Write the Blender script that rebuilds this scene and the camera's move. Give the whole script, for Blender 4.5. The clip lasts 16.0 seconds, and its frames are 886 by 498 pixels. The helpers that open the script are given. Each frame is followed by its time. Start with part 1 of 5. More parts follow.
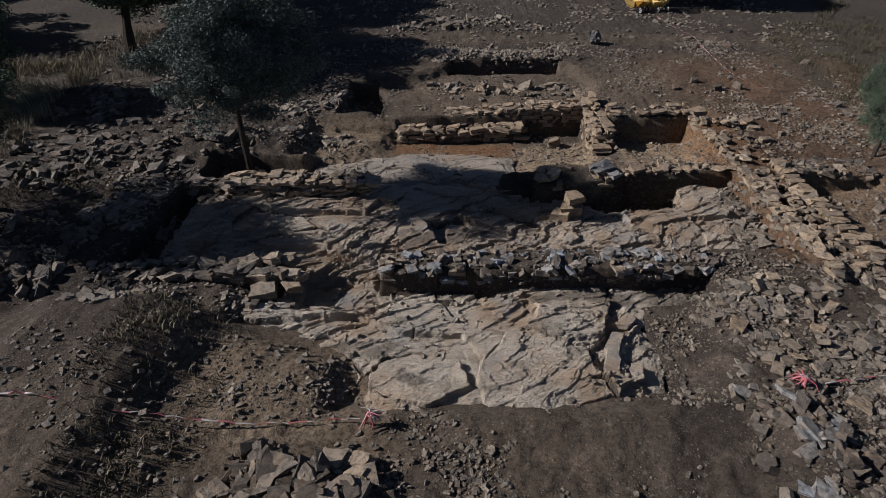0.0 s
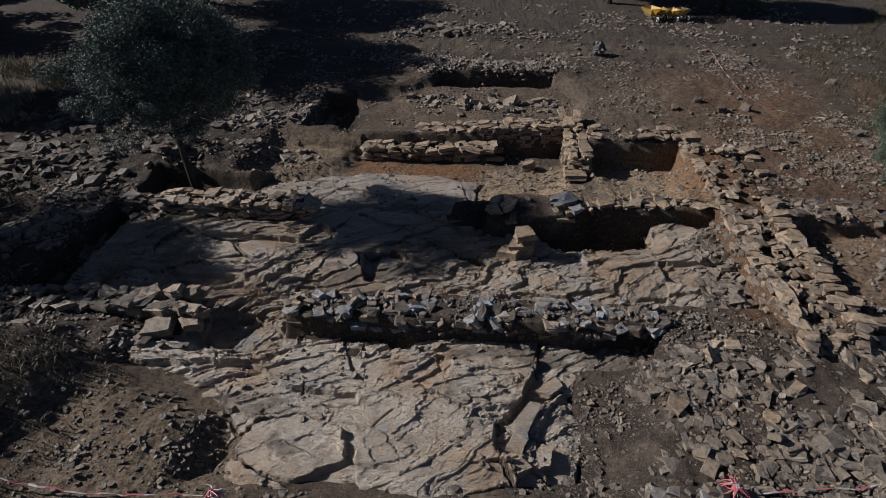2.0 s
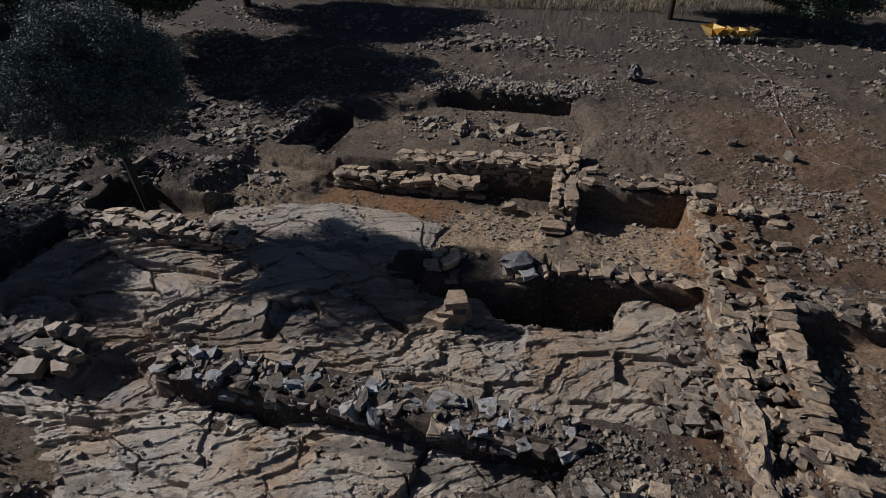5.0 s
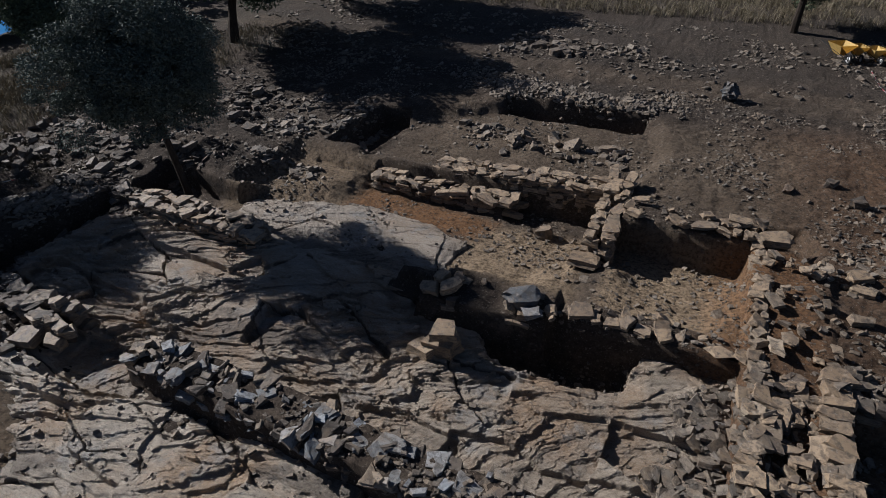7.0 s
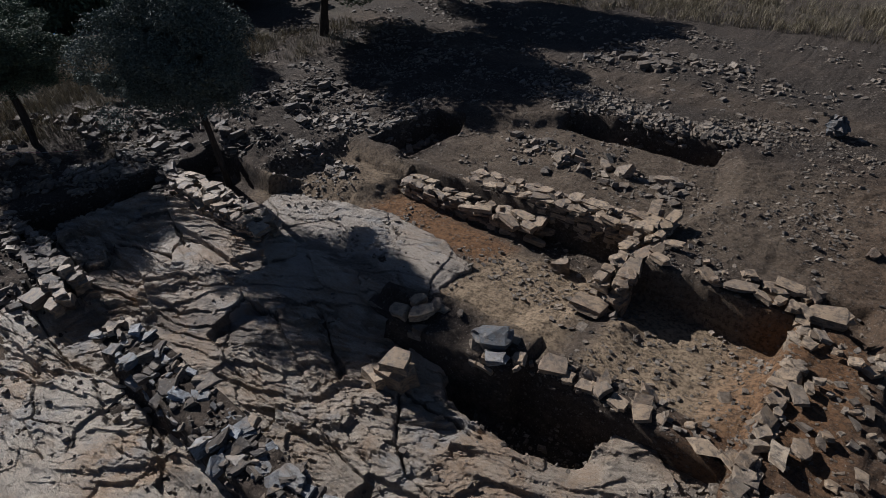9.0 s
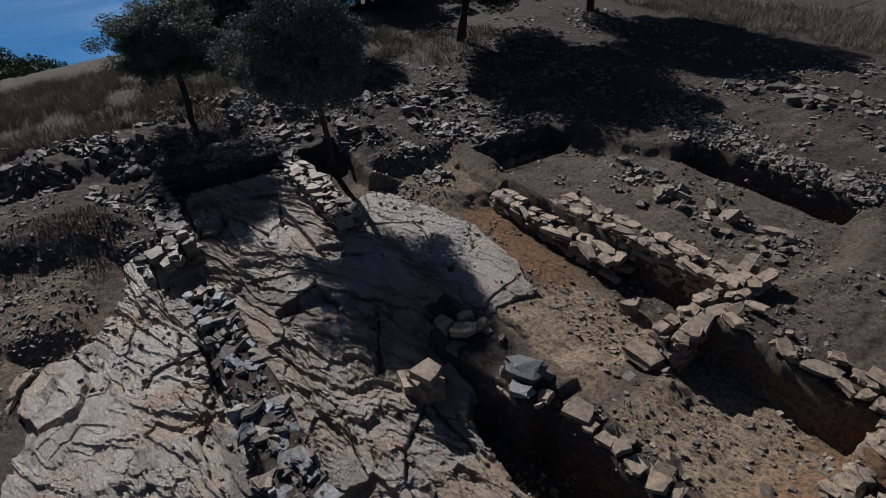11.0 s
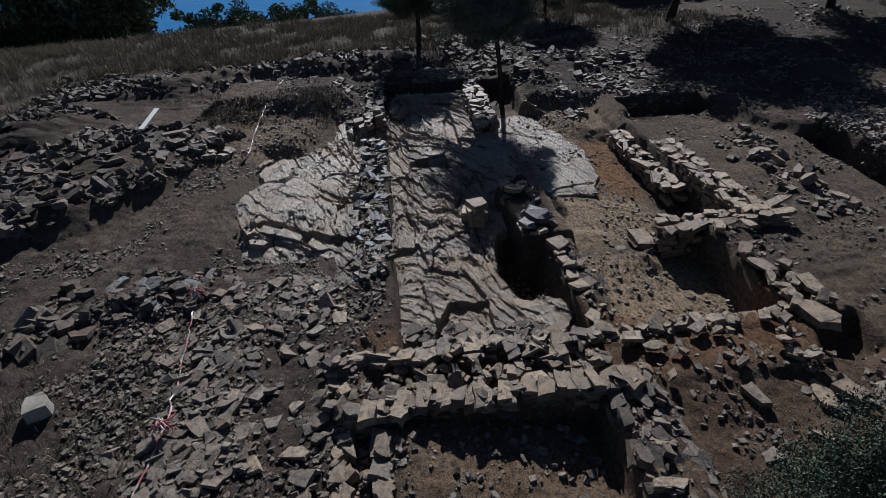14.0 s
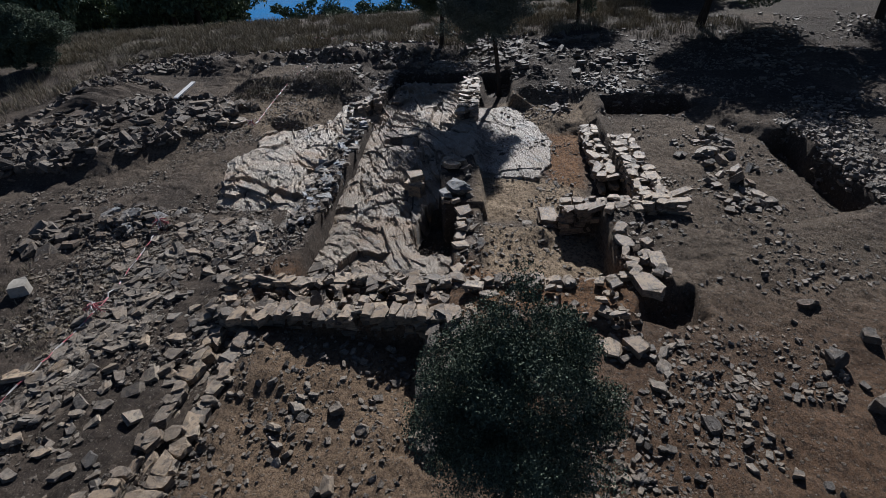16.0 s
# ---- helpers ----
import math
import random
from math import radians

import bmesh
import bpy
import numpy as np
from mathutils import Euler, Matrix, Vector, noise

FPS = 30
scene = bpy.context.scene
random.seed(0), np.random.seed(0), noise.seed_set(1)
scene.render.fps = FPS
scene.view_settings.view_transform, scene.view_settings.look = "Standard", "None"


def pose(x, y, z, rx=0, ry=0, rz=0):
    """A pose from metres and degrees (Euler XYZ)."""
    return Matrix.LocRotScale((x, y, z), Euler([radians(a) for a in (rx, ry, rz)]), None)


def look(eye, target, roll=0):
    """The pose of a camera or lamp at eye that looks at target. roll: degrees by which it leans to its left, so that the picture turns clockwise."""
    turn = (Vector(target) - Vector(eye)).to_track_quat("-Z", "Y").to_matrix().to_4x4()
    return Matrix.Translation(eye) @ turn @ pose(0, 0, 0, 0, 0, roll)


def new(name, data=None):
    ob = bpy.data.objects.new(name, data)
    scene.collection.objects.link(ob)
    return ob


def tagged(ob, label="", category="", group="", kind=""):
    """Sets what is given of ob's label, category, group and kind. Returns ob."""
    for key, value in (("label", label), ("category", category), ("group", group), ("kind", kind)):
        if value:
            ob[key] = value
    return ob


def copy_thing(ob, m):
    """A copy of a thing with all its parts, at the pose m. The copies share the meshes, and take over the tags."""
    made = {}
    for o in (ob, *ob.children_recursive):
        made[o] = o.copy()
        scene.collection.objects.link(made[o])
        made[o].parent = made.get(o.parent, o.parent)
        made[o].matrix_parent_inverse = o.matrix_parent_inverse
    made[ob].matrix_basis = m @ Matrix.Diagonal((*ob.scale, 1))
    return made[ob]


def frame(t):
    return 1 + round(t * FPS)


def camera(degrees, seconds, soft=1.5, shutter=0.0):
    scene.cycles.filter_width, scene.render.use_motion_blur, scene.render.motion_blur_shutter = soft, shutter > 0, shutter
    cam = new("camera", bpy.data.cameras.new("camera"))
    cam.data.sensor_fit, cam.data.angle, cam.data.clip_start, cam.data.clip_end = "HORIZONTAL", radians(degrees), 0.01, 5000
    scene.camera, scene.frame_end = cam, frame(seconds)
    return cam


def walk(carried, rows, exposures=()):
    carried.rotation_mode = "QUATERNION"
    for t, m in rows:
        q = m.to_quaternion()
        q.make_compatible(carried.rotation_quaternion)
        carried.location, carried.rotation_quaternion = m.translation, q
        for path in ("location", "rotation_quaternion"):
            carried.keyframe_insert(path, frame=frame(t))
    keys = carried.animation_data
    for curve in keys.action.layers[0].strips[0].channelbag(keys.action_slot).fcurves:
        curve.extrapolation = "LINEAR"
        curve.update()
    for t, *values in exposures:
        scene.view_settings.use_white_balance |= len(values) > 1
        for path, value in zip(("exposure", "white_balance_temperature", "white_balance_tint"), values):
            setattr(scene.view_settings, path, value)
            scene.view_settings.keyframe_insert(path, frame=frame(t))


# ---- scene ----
cam = camera(78.1, 16.0, soft=0.75)
METRES, EYE, TILT, LEAN, TURN = 19.74, 6.0, 0.0, 0.0, -1.5
ROWS = [
    (0.0, 0.0, 0.0, 0.0, -0.22, -37.22, 0.29),
    (0.5, 0.0317, 0.0186, -0.0031, 0.2, -37.27, 0.36),
    (1.0, 0.0584, 0.0352, -0.0051, 2.24, -37.28, 0.53),
    (1.5, 0.0814, 0.052, -0.0044, 4.21, -37.29, 0.63),
    (2.0, 0.103, 0.0691, -0.0037, 4.8, -37.28, 0.67),
    (2.5, 0.1243, 0.0867, -0.0022, 5.72, -37.28, 0.75),
    (3.0, 0.1455, 0.1043, -0.0038, 7.87, -37.25, 0.92),
    (3.5, 0.166, 0.1226, -0.0059, 10.27, -37.21, 1.1),
    (4.0, 0.1854, 0.1413, -0.0075, 11.92, -37.18, 1.22),
    (4.5, 0.2041, 0.1602, -0.0084, 13.24, -37.16, 1.32),
    (4.7, 0.2117, 0.168, -0.0075, 13.86, -37.13, 1.36),
    (6.8, 0.2798, 0.2433, -0.02, 24.49, -36.75, 2.08),
    (7.0, 0.2843, 0.2505, -0.0213, 27.22, -36.71, 2.21),
    (7.5, 0.2964, 0.2678, -0.0276, 32.05, -36.53, 2.45),
    (8.0, 0.3109, 0.2904, -0.0321, 34.95, -36.43, 2.59),
    (8.5, 0.3264, 0.3125, -0.0331, 37.44, -36.31, 2.69),
    (9.0, 0.3457, 0.3393, -0.032, 41.01, -36.12, 2.86),
    (9.5, 0.36, 0.3614, -0.0289, 46.29, -35.81, 3.09),
    (9.7, 0.3635, 0.3666, -0.0281, 49.06, -35.57, 3.2),
    (11.8, 0.4254, 0.392, -0.0188, 61.17, -35.1, 3.64),
    (12.0, 0.4435, 0.3938, -0.0193, 62.82, -35.02, 3.65),
    (12.5, 0.4888, 0.3982, -0.0207, 66.94, -34.8, 3.68),
    (13.0, 0.5429, 0.4073, -0.0248, 72.92, -34.44, 3.71),
    (13.5, 0.5879, 0.4217, -0.0303, 78.62, -34.14, 3.72),
    (14.0, 0.6332, 0.4471, -0.0374, 85.39, -33.72, 3.71),
    (14.5, 0.6635, 0.4792, -0.0406, 91.07, -33.34, 3.68),
    (15.0, 0.6862, 0.5286, -0.0425, 95.35, -32.93, 3.61),
    (15.5, 0.6999, 0.5717, -0.0435, 95.65, -32.84, 3.71),
    (16.0, 0.7135, 0.6141, -0.0437, 95.98, -32.82, 3.78),
]
walk(cam, [(t, pose(0, 0, EYE, TILT, LEAN, TURN) @ pose(METRES * x, METRES * y, METRES * z, 90 + pitch, roll, yaw)) for t, x, y, z, yaw, pitch, roll in ROWS],
     [(0.0, 0.18, 6200, 13), (8.0, 0.16, 6100, 12), (12.5, 0.07, 5850, 11), (13.5, 0.0, 5800, 10), (14.5, 0.04, 5850, 10), (16.0, 0.26, 5900, 10)])

# ---- world and sun ----
SUN_AZ, SUN_EL = radians(7.5), radians(31.5)      # north of west, above the horizon
TO_SUN = Vector((-math.cos(SUN_EL) * math.cos(SUN_AZ), math.cos(SUN_EL) * math.sin(SUN_AZ), math.sin(SUN_EL)))
world = bpy.data.worlds.new("sky")
scene.world = world
world.use_nodes = True
wt = world.node_tree
sky = wt.nodes.new("ShaderNodeTexSky")
sky.sky_type, sky.sun_disc = "NISHITA", False
sky.air_density, sky.dust_density = 0.48, 0.2      # very clear dry air: deep shade
sky.sun_elevation, sky.sun_rotation = SUN_EL, math.atan2(TO_SUN.x, TO_SUN.y)
wt.links.new(sky.outputs[0], wt.nodes["Background"].inputs[0])
wt.nodes["Background"].inputs[1].default_value = 0.05
sun_data = bpy.data.lights.new("sun", "SUN")
sun_data.energy, sun_data.angle, sun_data.color = 5.0, radians(0.5), (1.0, 0.955, 0.905)
sun = new("sun", sun_data)
sun.matrix_world = look(TO_SUN * 50, (0, 0, 0))


# ---- noise on arrays ----
def lattice(i, j, seed):
    n = (i.astype(np.int64) * 374761393 + j.astype(np.int64) * 668265263 + seed * 974634777) & 0x7FFFFFFF
    n = ((n ^ (n >> 13)) * 1274126177) & 0x7FFFFFFF
    n = ((n ^ (n >> 15)) * 1911520717) & 0x7FFFFFFF
    return ((n ^ (n >> 16)) & 0xFFFF) / 65535.0


def vnoise(x, y, seed=0):
    i, j = np.floor(x), np.floor(y)
    u, v = x - i, y - j
    u, v = u * u * (3 - 2 * u), v * v * (3 - 2 * v)
    a, b = lattice(i, j, seed), lattice(i + 1, j, seed)
    c, d = lattice(i, j + 1, seed), lattice(i + 1, j + 1, seed)
    return (a + (b - a) * u) * (1 - v) + (c + (d - c) * u) * v - 0.5


def fbm(x, y, seed=0, octaves=4):
    s, amp = 0.0, 1.0
    for k in range(octaves):
        s = s + amp * vnoise(x + 17.3 * k, y - 9.1 * k, seed + k)
        amp *= 0.5
        x, y = 1.62 * x + 1.18 * y, 1.62 * y - 1.18 * x      # each octave twice as fine, and turned
    return s


def facets(x, y, seed, size_x, size_y, step, tilt):
    """Broken slabs: each cell has a level and a tilt of its own. Returns the relief and the distance to the joint."""
    u, v = x / size_x, y / size_y
    i, j = np.floor(u), np.floor(v)
    f1, f2 = np.full(x.shape, 9.0), np.full(x.shape, 9.0)
    h = np.zeros(x.shape)
    for a in (-1, 0, 1):
        for b in (-1, 0, 1):
            cx = i + a + 0.08 + 0.84 * lattice(i + a, j + b, seed)
            cy = j + b + 0.08 + 0.84 * lattice(i + a, j + b, seed + 5)
            d = np.abs(cx - u) * 0.75 + np.hypot(cx - u, cy - v)
            near = d < f1
            f2 = np.where(near, f1, np.minimum(f2, d))
            own = (step * (lattice(i + a, j + b, seed + 9) - 0.5) + tilt * (lattice(i + a, j + b, seed + 11) - 0.5) * (u - cx) * size_x
                   + tilt * (lattice(i + a, j + b, seed + 13) - 0.35) * (v - cy) * size_y)
            h = np.where(near, own, h)
            f1 = np.where(near, d, f1)
    return h, f2 - f1


def sstep(a, b, v):
    k = np.clip((v - a) / (b - a), 0, 1)
    return k * k * (3 - 2 * k)


def inside(x, y, poly):
    """Signed distance to a polygon, negative within."""
    best = np.full(x.shape, 1e9)
    odd = np.zeros(x.shape, bool)
    for (ax, ay), (bx, by) in zip(poly, poly[1:] + poly[:1]):
        ex, ey = bx - ax, by - ay
        k = np.clip(((x - ax) * ex + (y - ay) * ey) / (ex * ex + ey * ey), 0, 1)
        best = np.minimum(best, np.hypot(x - ax - k * ex, y - ay - k * ey))
        cross = (ay > y) != (by > y)
        odd ^= cross & (x < ex * (y - ay) / (ey if ey else 1e-9) + ax)
    return np.where(odd, -best, best)


def box(x0, y0, x1, y1):
    return [(x0, y0), (x1, y0), (x1, y1), (x0, y1)]


# ---- materials ----
class Nodes:
    """A small helper to write node graphs."""
    def __init__(self, name):
        self.mat = bpy.data.materials.new(name)
        self.mat.use_nodes = True
        self.t = self.mat.node_tree
        self.p = self.t.nodes["Principled BSDF"]
        self.at = self.node("ShaderNodeTexCoord").outputs["Object"]
        self.where = self.node("ShaderNodeNewGeometry").outputs["Position"]

    def node(self, kind, **props):
        n = self.t.nodes.new(kind)
        for k, v in props.items():
            setattr(n, k, v)
        return n

    def put(self, socket, v):
        if isinstance(v, bpy.types.NodeSocket):
            self.t.links.new(v, socket)
        elif v is not None:
            socket.default_value = v

    def noise(self, scale, detail=4.0, rough=0.55, at=None, distort=0.0):
        n = self.node("ShaderNodeTexNoise")
        self.put(n.inputs["Vector"], at or self.where)
        n.inputs["Scale"].default_value, n.inputs["Detail"].default_value = scale, detail
        n.inputs["Roughness"].default_value, n.inputs["Distortion"].default_value = rough, distort
        return n.outputs["Fac"]

    def voronoi(self, scale, feature="F1", out="Distance", at=None):
        n = self.node("ShaderNodeTexVoronoi", feature=feature)
        self.put(n.inputs["Vector"], at or self.where)
        n.inputs["Scale"].default_value = scale
        return n.outputs[out]

    def stretch(self, scale, rot=(0, 0, 0), at=None):
        n = self.node("ShaderNodeMapping")
        self.put(n.inputs["Vector"], at or self.where)
        n.inputs["Scale"].default_value = scale
        n.inputs["Rotation"].default_value = rot
        return n.outputs[0]

    def ramp(self, v, *stops):
        n = self.node("ShaderNodeValToRGB")
        self.put(n.inputs[0], v)
        while len(n.color_ramp.elements) < len(stops):
            n.color_ramp.elements.new(0.5)
        for e, (pos, col) in zip(n.color_ramp.elements, stops):
            e.position = pos
            e.color = (*col, 1) if isinstance(col, tuple) else (col, col, col, 1)
        return n.outputs[0]

    def mix(self, fac, a, b, blend="MIX"):
        n = self.node("ShaderNodeMix", data_type="RGBA", blend_type=blend)
        for s, v in ((n.inputs[0], fac), (n.inputs[6], a), (n.inputs[7], b)):
            self.put(s, (*v, 1) if isinstance(v, tuple) else v)
        return n.outputs[2]

    def math(self, op, a, b=0.0):
        n = self.node("ShaderNodeMath", operation=op)
        self.put(n.inputs[0], a), self.put(n.inputs[1], b)
        return n.outputs[0]

    def done(self, colour, rough=0.9, bumps=(), spec=0.3, metal=0.0):
        self.put(self.p.inputs["Base Color"], (*colour, 1) if isinstance(colour, tuple) else colour)
        self.put(self.p.inputs["Roughness"], rough)
        self.p.inputs["Specular IOR Level"].default_value = spec
        self.p.inputs["Metallic"].default_value = metal
        last = None
        for height, strength, dist in bumps:
            n = self.node("ShaderNodeBump")
            n.inputs["Strength"].default_value, n.inputs["Distance"].default_value = strength, dist
            self.put(n.inputs["Height"], height)
            if last:
                self.put(n.inputs["Normal"], last)
            last = n.outputs[0]
        if last:
            self.put(self.p.inputs["Normal"], last)
        return self.mat


def mat_ground():
    n = Nodes("excavated_earth")
    patch = n.noise(0.55, 8, 0.68)
    fine = n.noise(14, 6, 0.72)
    worn = n.noise(1.6, 6, 0.65)
    base = n.ramp(patch, (0.3, (0.047, 0.038, 0.031)), (0.55, (0.083, 0.064, 0.05)), (0.75, (0.128, 0.098, 0.075)))
    base = n.mix(n.ramp(worn, (0.52, 0.0), (0.68, 0.7)), base, (0.2, 0.158, 0.12))
    base = n.mix(n.ramp(worn, (0.32, 0.6), (0.44, 0.0)), base, (0.055, 0.046, 0.04))
    kinds = n.node("ShaderNodeAttribute", attribute_name="soil")
    sep = n.node("ShaderNodeSeparateColor")
    n.put(sep.inputs[0], kinds.outputs["Color"])
    base = n.mix(sep.outputs[0], base, n.ramp(fine, (0.3, (0.265, 0.19, 0.12)), (0.7, (0.44, 0.335, 0.222))))
    base = n.mix(sep.outputs[1], base, n.ramp(fine, (0.3, (0.17, 0.085, 0.038)), (0.7, (0.3, 0.16, 0.075))))
    base = n.mix(sep.outputs[2], base, n.ramp(n.noise(3, 6, 0.7), (0.3, (0.055, 0.046, 0.034)), (0.7, (0.11, 0.093, 0.067))))
    # dark earth with some of the trees' shade mixed into its colour
    base = n.mix(kinds.outputs["Alpha"], base, n.ramp(fine, (0.3, (0.032, 0.027, 0.023)), (0.7, (0.085, 0.071, 0.059))))
    base = n.mix(n.ramp(fine, (0.38, 0.65), (0.54, 0.0)), base, (0.032, 0.026, 0.021))
    base = n.mix(n.ramp(n.noise(40, 5, 0.75), (0.54, 0.0), (0.66, 0.6)), base, (0.21, 0.172, 0.136))
    grit = n.voronoi(38, out="Color")
    flecks = n.ramp(n.math("MULTIPLY", n.ramp(grit, (0.74, 0.0), (0.8, 1.0)), n.ramp(n.voronoi(38), (0.2, 1.0), (0.4, 0.0))), (0.0, 0.0), (1.0, 0.8))
    base = n.mix(flecks, base, (0.26, 0.23, 0.2))
    lumps = n.voronoi(15, out="Distance")
    stones = n.math("MULTIPLY", n.ramp(n.voronoi(15, out="Color"), (0.74, 0.0), (0.78, 1.0)), n.ramp(lumps, (0.3, 1.0), (0.42, 0.0)))
    base = n.mix(n.math("MULTIPLY", stones, 0.8), base, n.ramp(fine, (0.3, (0.1, 0.086, 0.072)), (0.7, (0.25, 0.215, 0.175))))
    return n.done(base, 0.95, ((n.noise(9, 7, 0.75), 0.9, 0.09), (n.noise(45, 4, 0.7), 0.9, 0.035), (flecks, 0.8, 0.012), (stones, 1.0, 0.03)), 0.15)


def stone_graph(name, rnd, tints, grain=11, rough=(0.48, 0.74), spec=0.45):
    n = Nodes(name)
    source = n.node("ShaderNodeObjectInfo").outputs["Random"] if rnd == "object" else n.node("ShaderNodeNewGeometry").outputs["Random Per Island"]
    at = n.stretch((1, 1, 3.2), (0.2, 0.15, 0.3))
    steps = [(k / max(1, len(tints) - 1), c) for k, c in enumerate(tints)]
    base = n.ramp(source, *steps)
    coarse = n.noise(grain, 6, 0.7, at)
    base = n.mix(n.ramp(coarse, (0.4, 0.75), (0.54, 0.0)), base, (0.06, 0.05, 0.042))
    base = n.mix(n.ramp(n.noise(2.2, 8, 0.7), (0.5, 0.0), (0.64, 0.4)), base, n.ramp(n.noise(30, 5, 0.7), (0.35, (0.07, 0.054, 0.041)), (0.65, (0.22, 0.165, 0.117))))
    base = n.mix(n.ramp(n.noise(5, 4, 0.6), (0.52, 0.0), (0.72, 0.55)), base, (0.32, 0.23, 0.145))
    base = n.mix(n.ramp(n.noise(26, 3, 0.6), (0.6, 0.0), (0.75, 0.5)), base, (0.42, 0.39, 0.34))
    return n.done(base, n.ramp(coarse, (0.3, rough[0]), (0.7, rough[1])), ((coarse, 0.8, 0.04), (n.noise(60, 5, 0.75, at), 0.8, 0.014)), spec)


SCHIST = ((0.105, 0.087, 0.067), (0.23, 0.19, 0.147), (0.14, 0.121, 0.098), (0.29, 0.238, 0.18), (0.18, 0.144, 0.106), (0.35, 0.3, 0.238), (0.125, 0.112, 0.098))
BLUISH = ((0.1, 0.112, 0.12), (0.24, 0.235, 0.225), (0.13, 0.15, 0.165), (0.3, 0.27, 0.23), (0.085, 0.098, 0.108), (0.3, 0.32, 0.335), (0.2, 0.16, 0.12))
PALE = ((0.22, 0.172, 0.122), (0.32, 0.26, 0.19), (0.14, 0.115, 0.09), (0.27, 0.212, 0.148), (0.39, 0.325, 0.245), (0.19, 0.148, 0.108), (0.3, 0.238, 0.168))
# darker than SCHIST: the heap's back-lit, shaded faces are put into the colour
SPOIL_SHADED = ((0.05, 0.041, 0.034), (0.12, 0.098, 0.078), (0.078, 0.067, 0.056), (0.18, 0.15, 0.12), (0.07, 0.053, 0.041), (0.24, 0.205, 0.165), (0.095, 0.063, 0.043))


def mat_bedrock(name, tints, stain, much, rough):
    n = Nodes(name)
    at = n.stretch((1.0, 2.6, 2.6), (0.05, 0.1, -0.2))
    patch = n.noise(1.5, 10, 0.74, at, 0.6)
    base = n.ramp(patch, *zip((0.3, 0.45, 0.58, 0.75), tints))
    base = n.mix(n.ramp(n.noise(0.8, 8, 0.7), (0.46, 0.0), (0.62, much)), base, stain)
    base = n.mix(n.ramp(n.noise(1.1, 8, 0.7, n.stretch((1, 1, 1), (0, 0, 0.7))), (0.55, 0.0), (0.64, 0.7)), base, (0.36, 0.36, 0.35))
    leaves = n.noise(11, 9, 0.78, n.stretch((1.0, 5.5, 5.5), (0.05, 0.1, -0.2)), 0.3)
    base = n.mix(n.ramp(leaves, (0.41, 0.5), (0.46, 0.0)), base, (0.13, 0.1, 0.077))
    base = n.mix(n.ramp(leaves, (0.55, 0.0), (0.64, 0.4)), base, (0.66, 0.61, 0.54))
    grain = n.noise(42, 8, 0.82, at)
    base = n.mix(n.ramp(grain, (0.4, 0.55), (0.46, 0.0)), base, (0.12, 0.092, 0.072))
    base = n.mix(n.ramp(n.noise(75, 5, 0.8), (0.57, 0.0), (0.64, 0.45)), base, (0.7, 0.66, 0.6))
    # soil in the joints, also painting the shade of crevices, hollows and step feet
    dirt_shade = n.node("ShaderNodeAttribute", attribute_name="dirt_shade").outputs["Fac"]
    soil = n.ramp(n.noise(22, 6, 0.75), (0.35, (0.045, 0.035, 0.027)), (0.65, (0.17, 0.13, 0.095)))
    base = n.mix(n.ramp(n.math("ADD", dirt_shade, n.math("MULTIPLY", n.noise(12, 6, 0.75), 0.5)), (0.55, 0.0), (0.9, 0.85)), base, soil)
    return n.done(base, n.ramp(patch, (0.3, rough + 0.14), (0.7, rough)), ((leaves, 1.0, 0.05), (grain, 1.0, 0.035)), 0.5)


def mat_leaf(name, dark, light):
    n = Nodes(name)
    base = n.ramp(n.node("ShaderNodeNewGeometry").outputs["Random Per Island"], (0.0, dark), (0.7, light), (1.0, tuple(min(1, c * 1.4) for c in light)))
    return n.done(base, 0.75, (), 0.1)


def mat_bark():
    n = Nodes("tree_bark")
    at = n.stretch((9, 9, 1.6))
    v = n.noise(3, 5, 0.7, at)
    return n.done(n.ramp(v, (0.3, (0.02, 0.016, 0.013)), (0.7, (0.07, 0.057, 0.046))), 0.95, ((v, 0.9, 0.03),), 0.1)


def mat_grass():
    n = Nodes("dry_grass")
    rnd = n.node("ShaderNodeNewGeometry").outputs["Random Per Island"]
    return n.done(n.ramp(rnd, (0.0, (0.09, 0.074, 0.048)), (0.5, (0.2, 0.168, 0.112)), (1.0, (0.34, 0.295, 0.205))), 0.8, (), 0.2)


def mat_plain(name, colour, rough=0.6, spec=0.4, metal=0.0, wear=0.25):
    n = Nodes(name)
    v = n.noise(18, 5, 0.7)
    return n.done(n.mix(n.ramp(v, (0.4, 0.0), (0.75, wear)), colour, tuple(c * 0.35 for c in colour)), rough, ((v, 0.15, 0.004),), spec, metal)


def mat_water():
    n = Nodes("lake_water")
    chop = n.noise(0.5, 5, 0.6, n.stretch((1, 0.6, 1)))
    swell = n.noise(0.06, 3, 0.5)
    calm = n.ramp(n.noise(0.02, 4, 0.6, n.stretch((1, 0.35, 1))), (0.46, 0.07), (0.56, 0.17))
    return n.done((0.006, 0.16, 0.4), calm, ((chop, 0.35, 0.5), (swell, 0.2, 2.0)), 0.025)


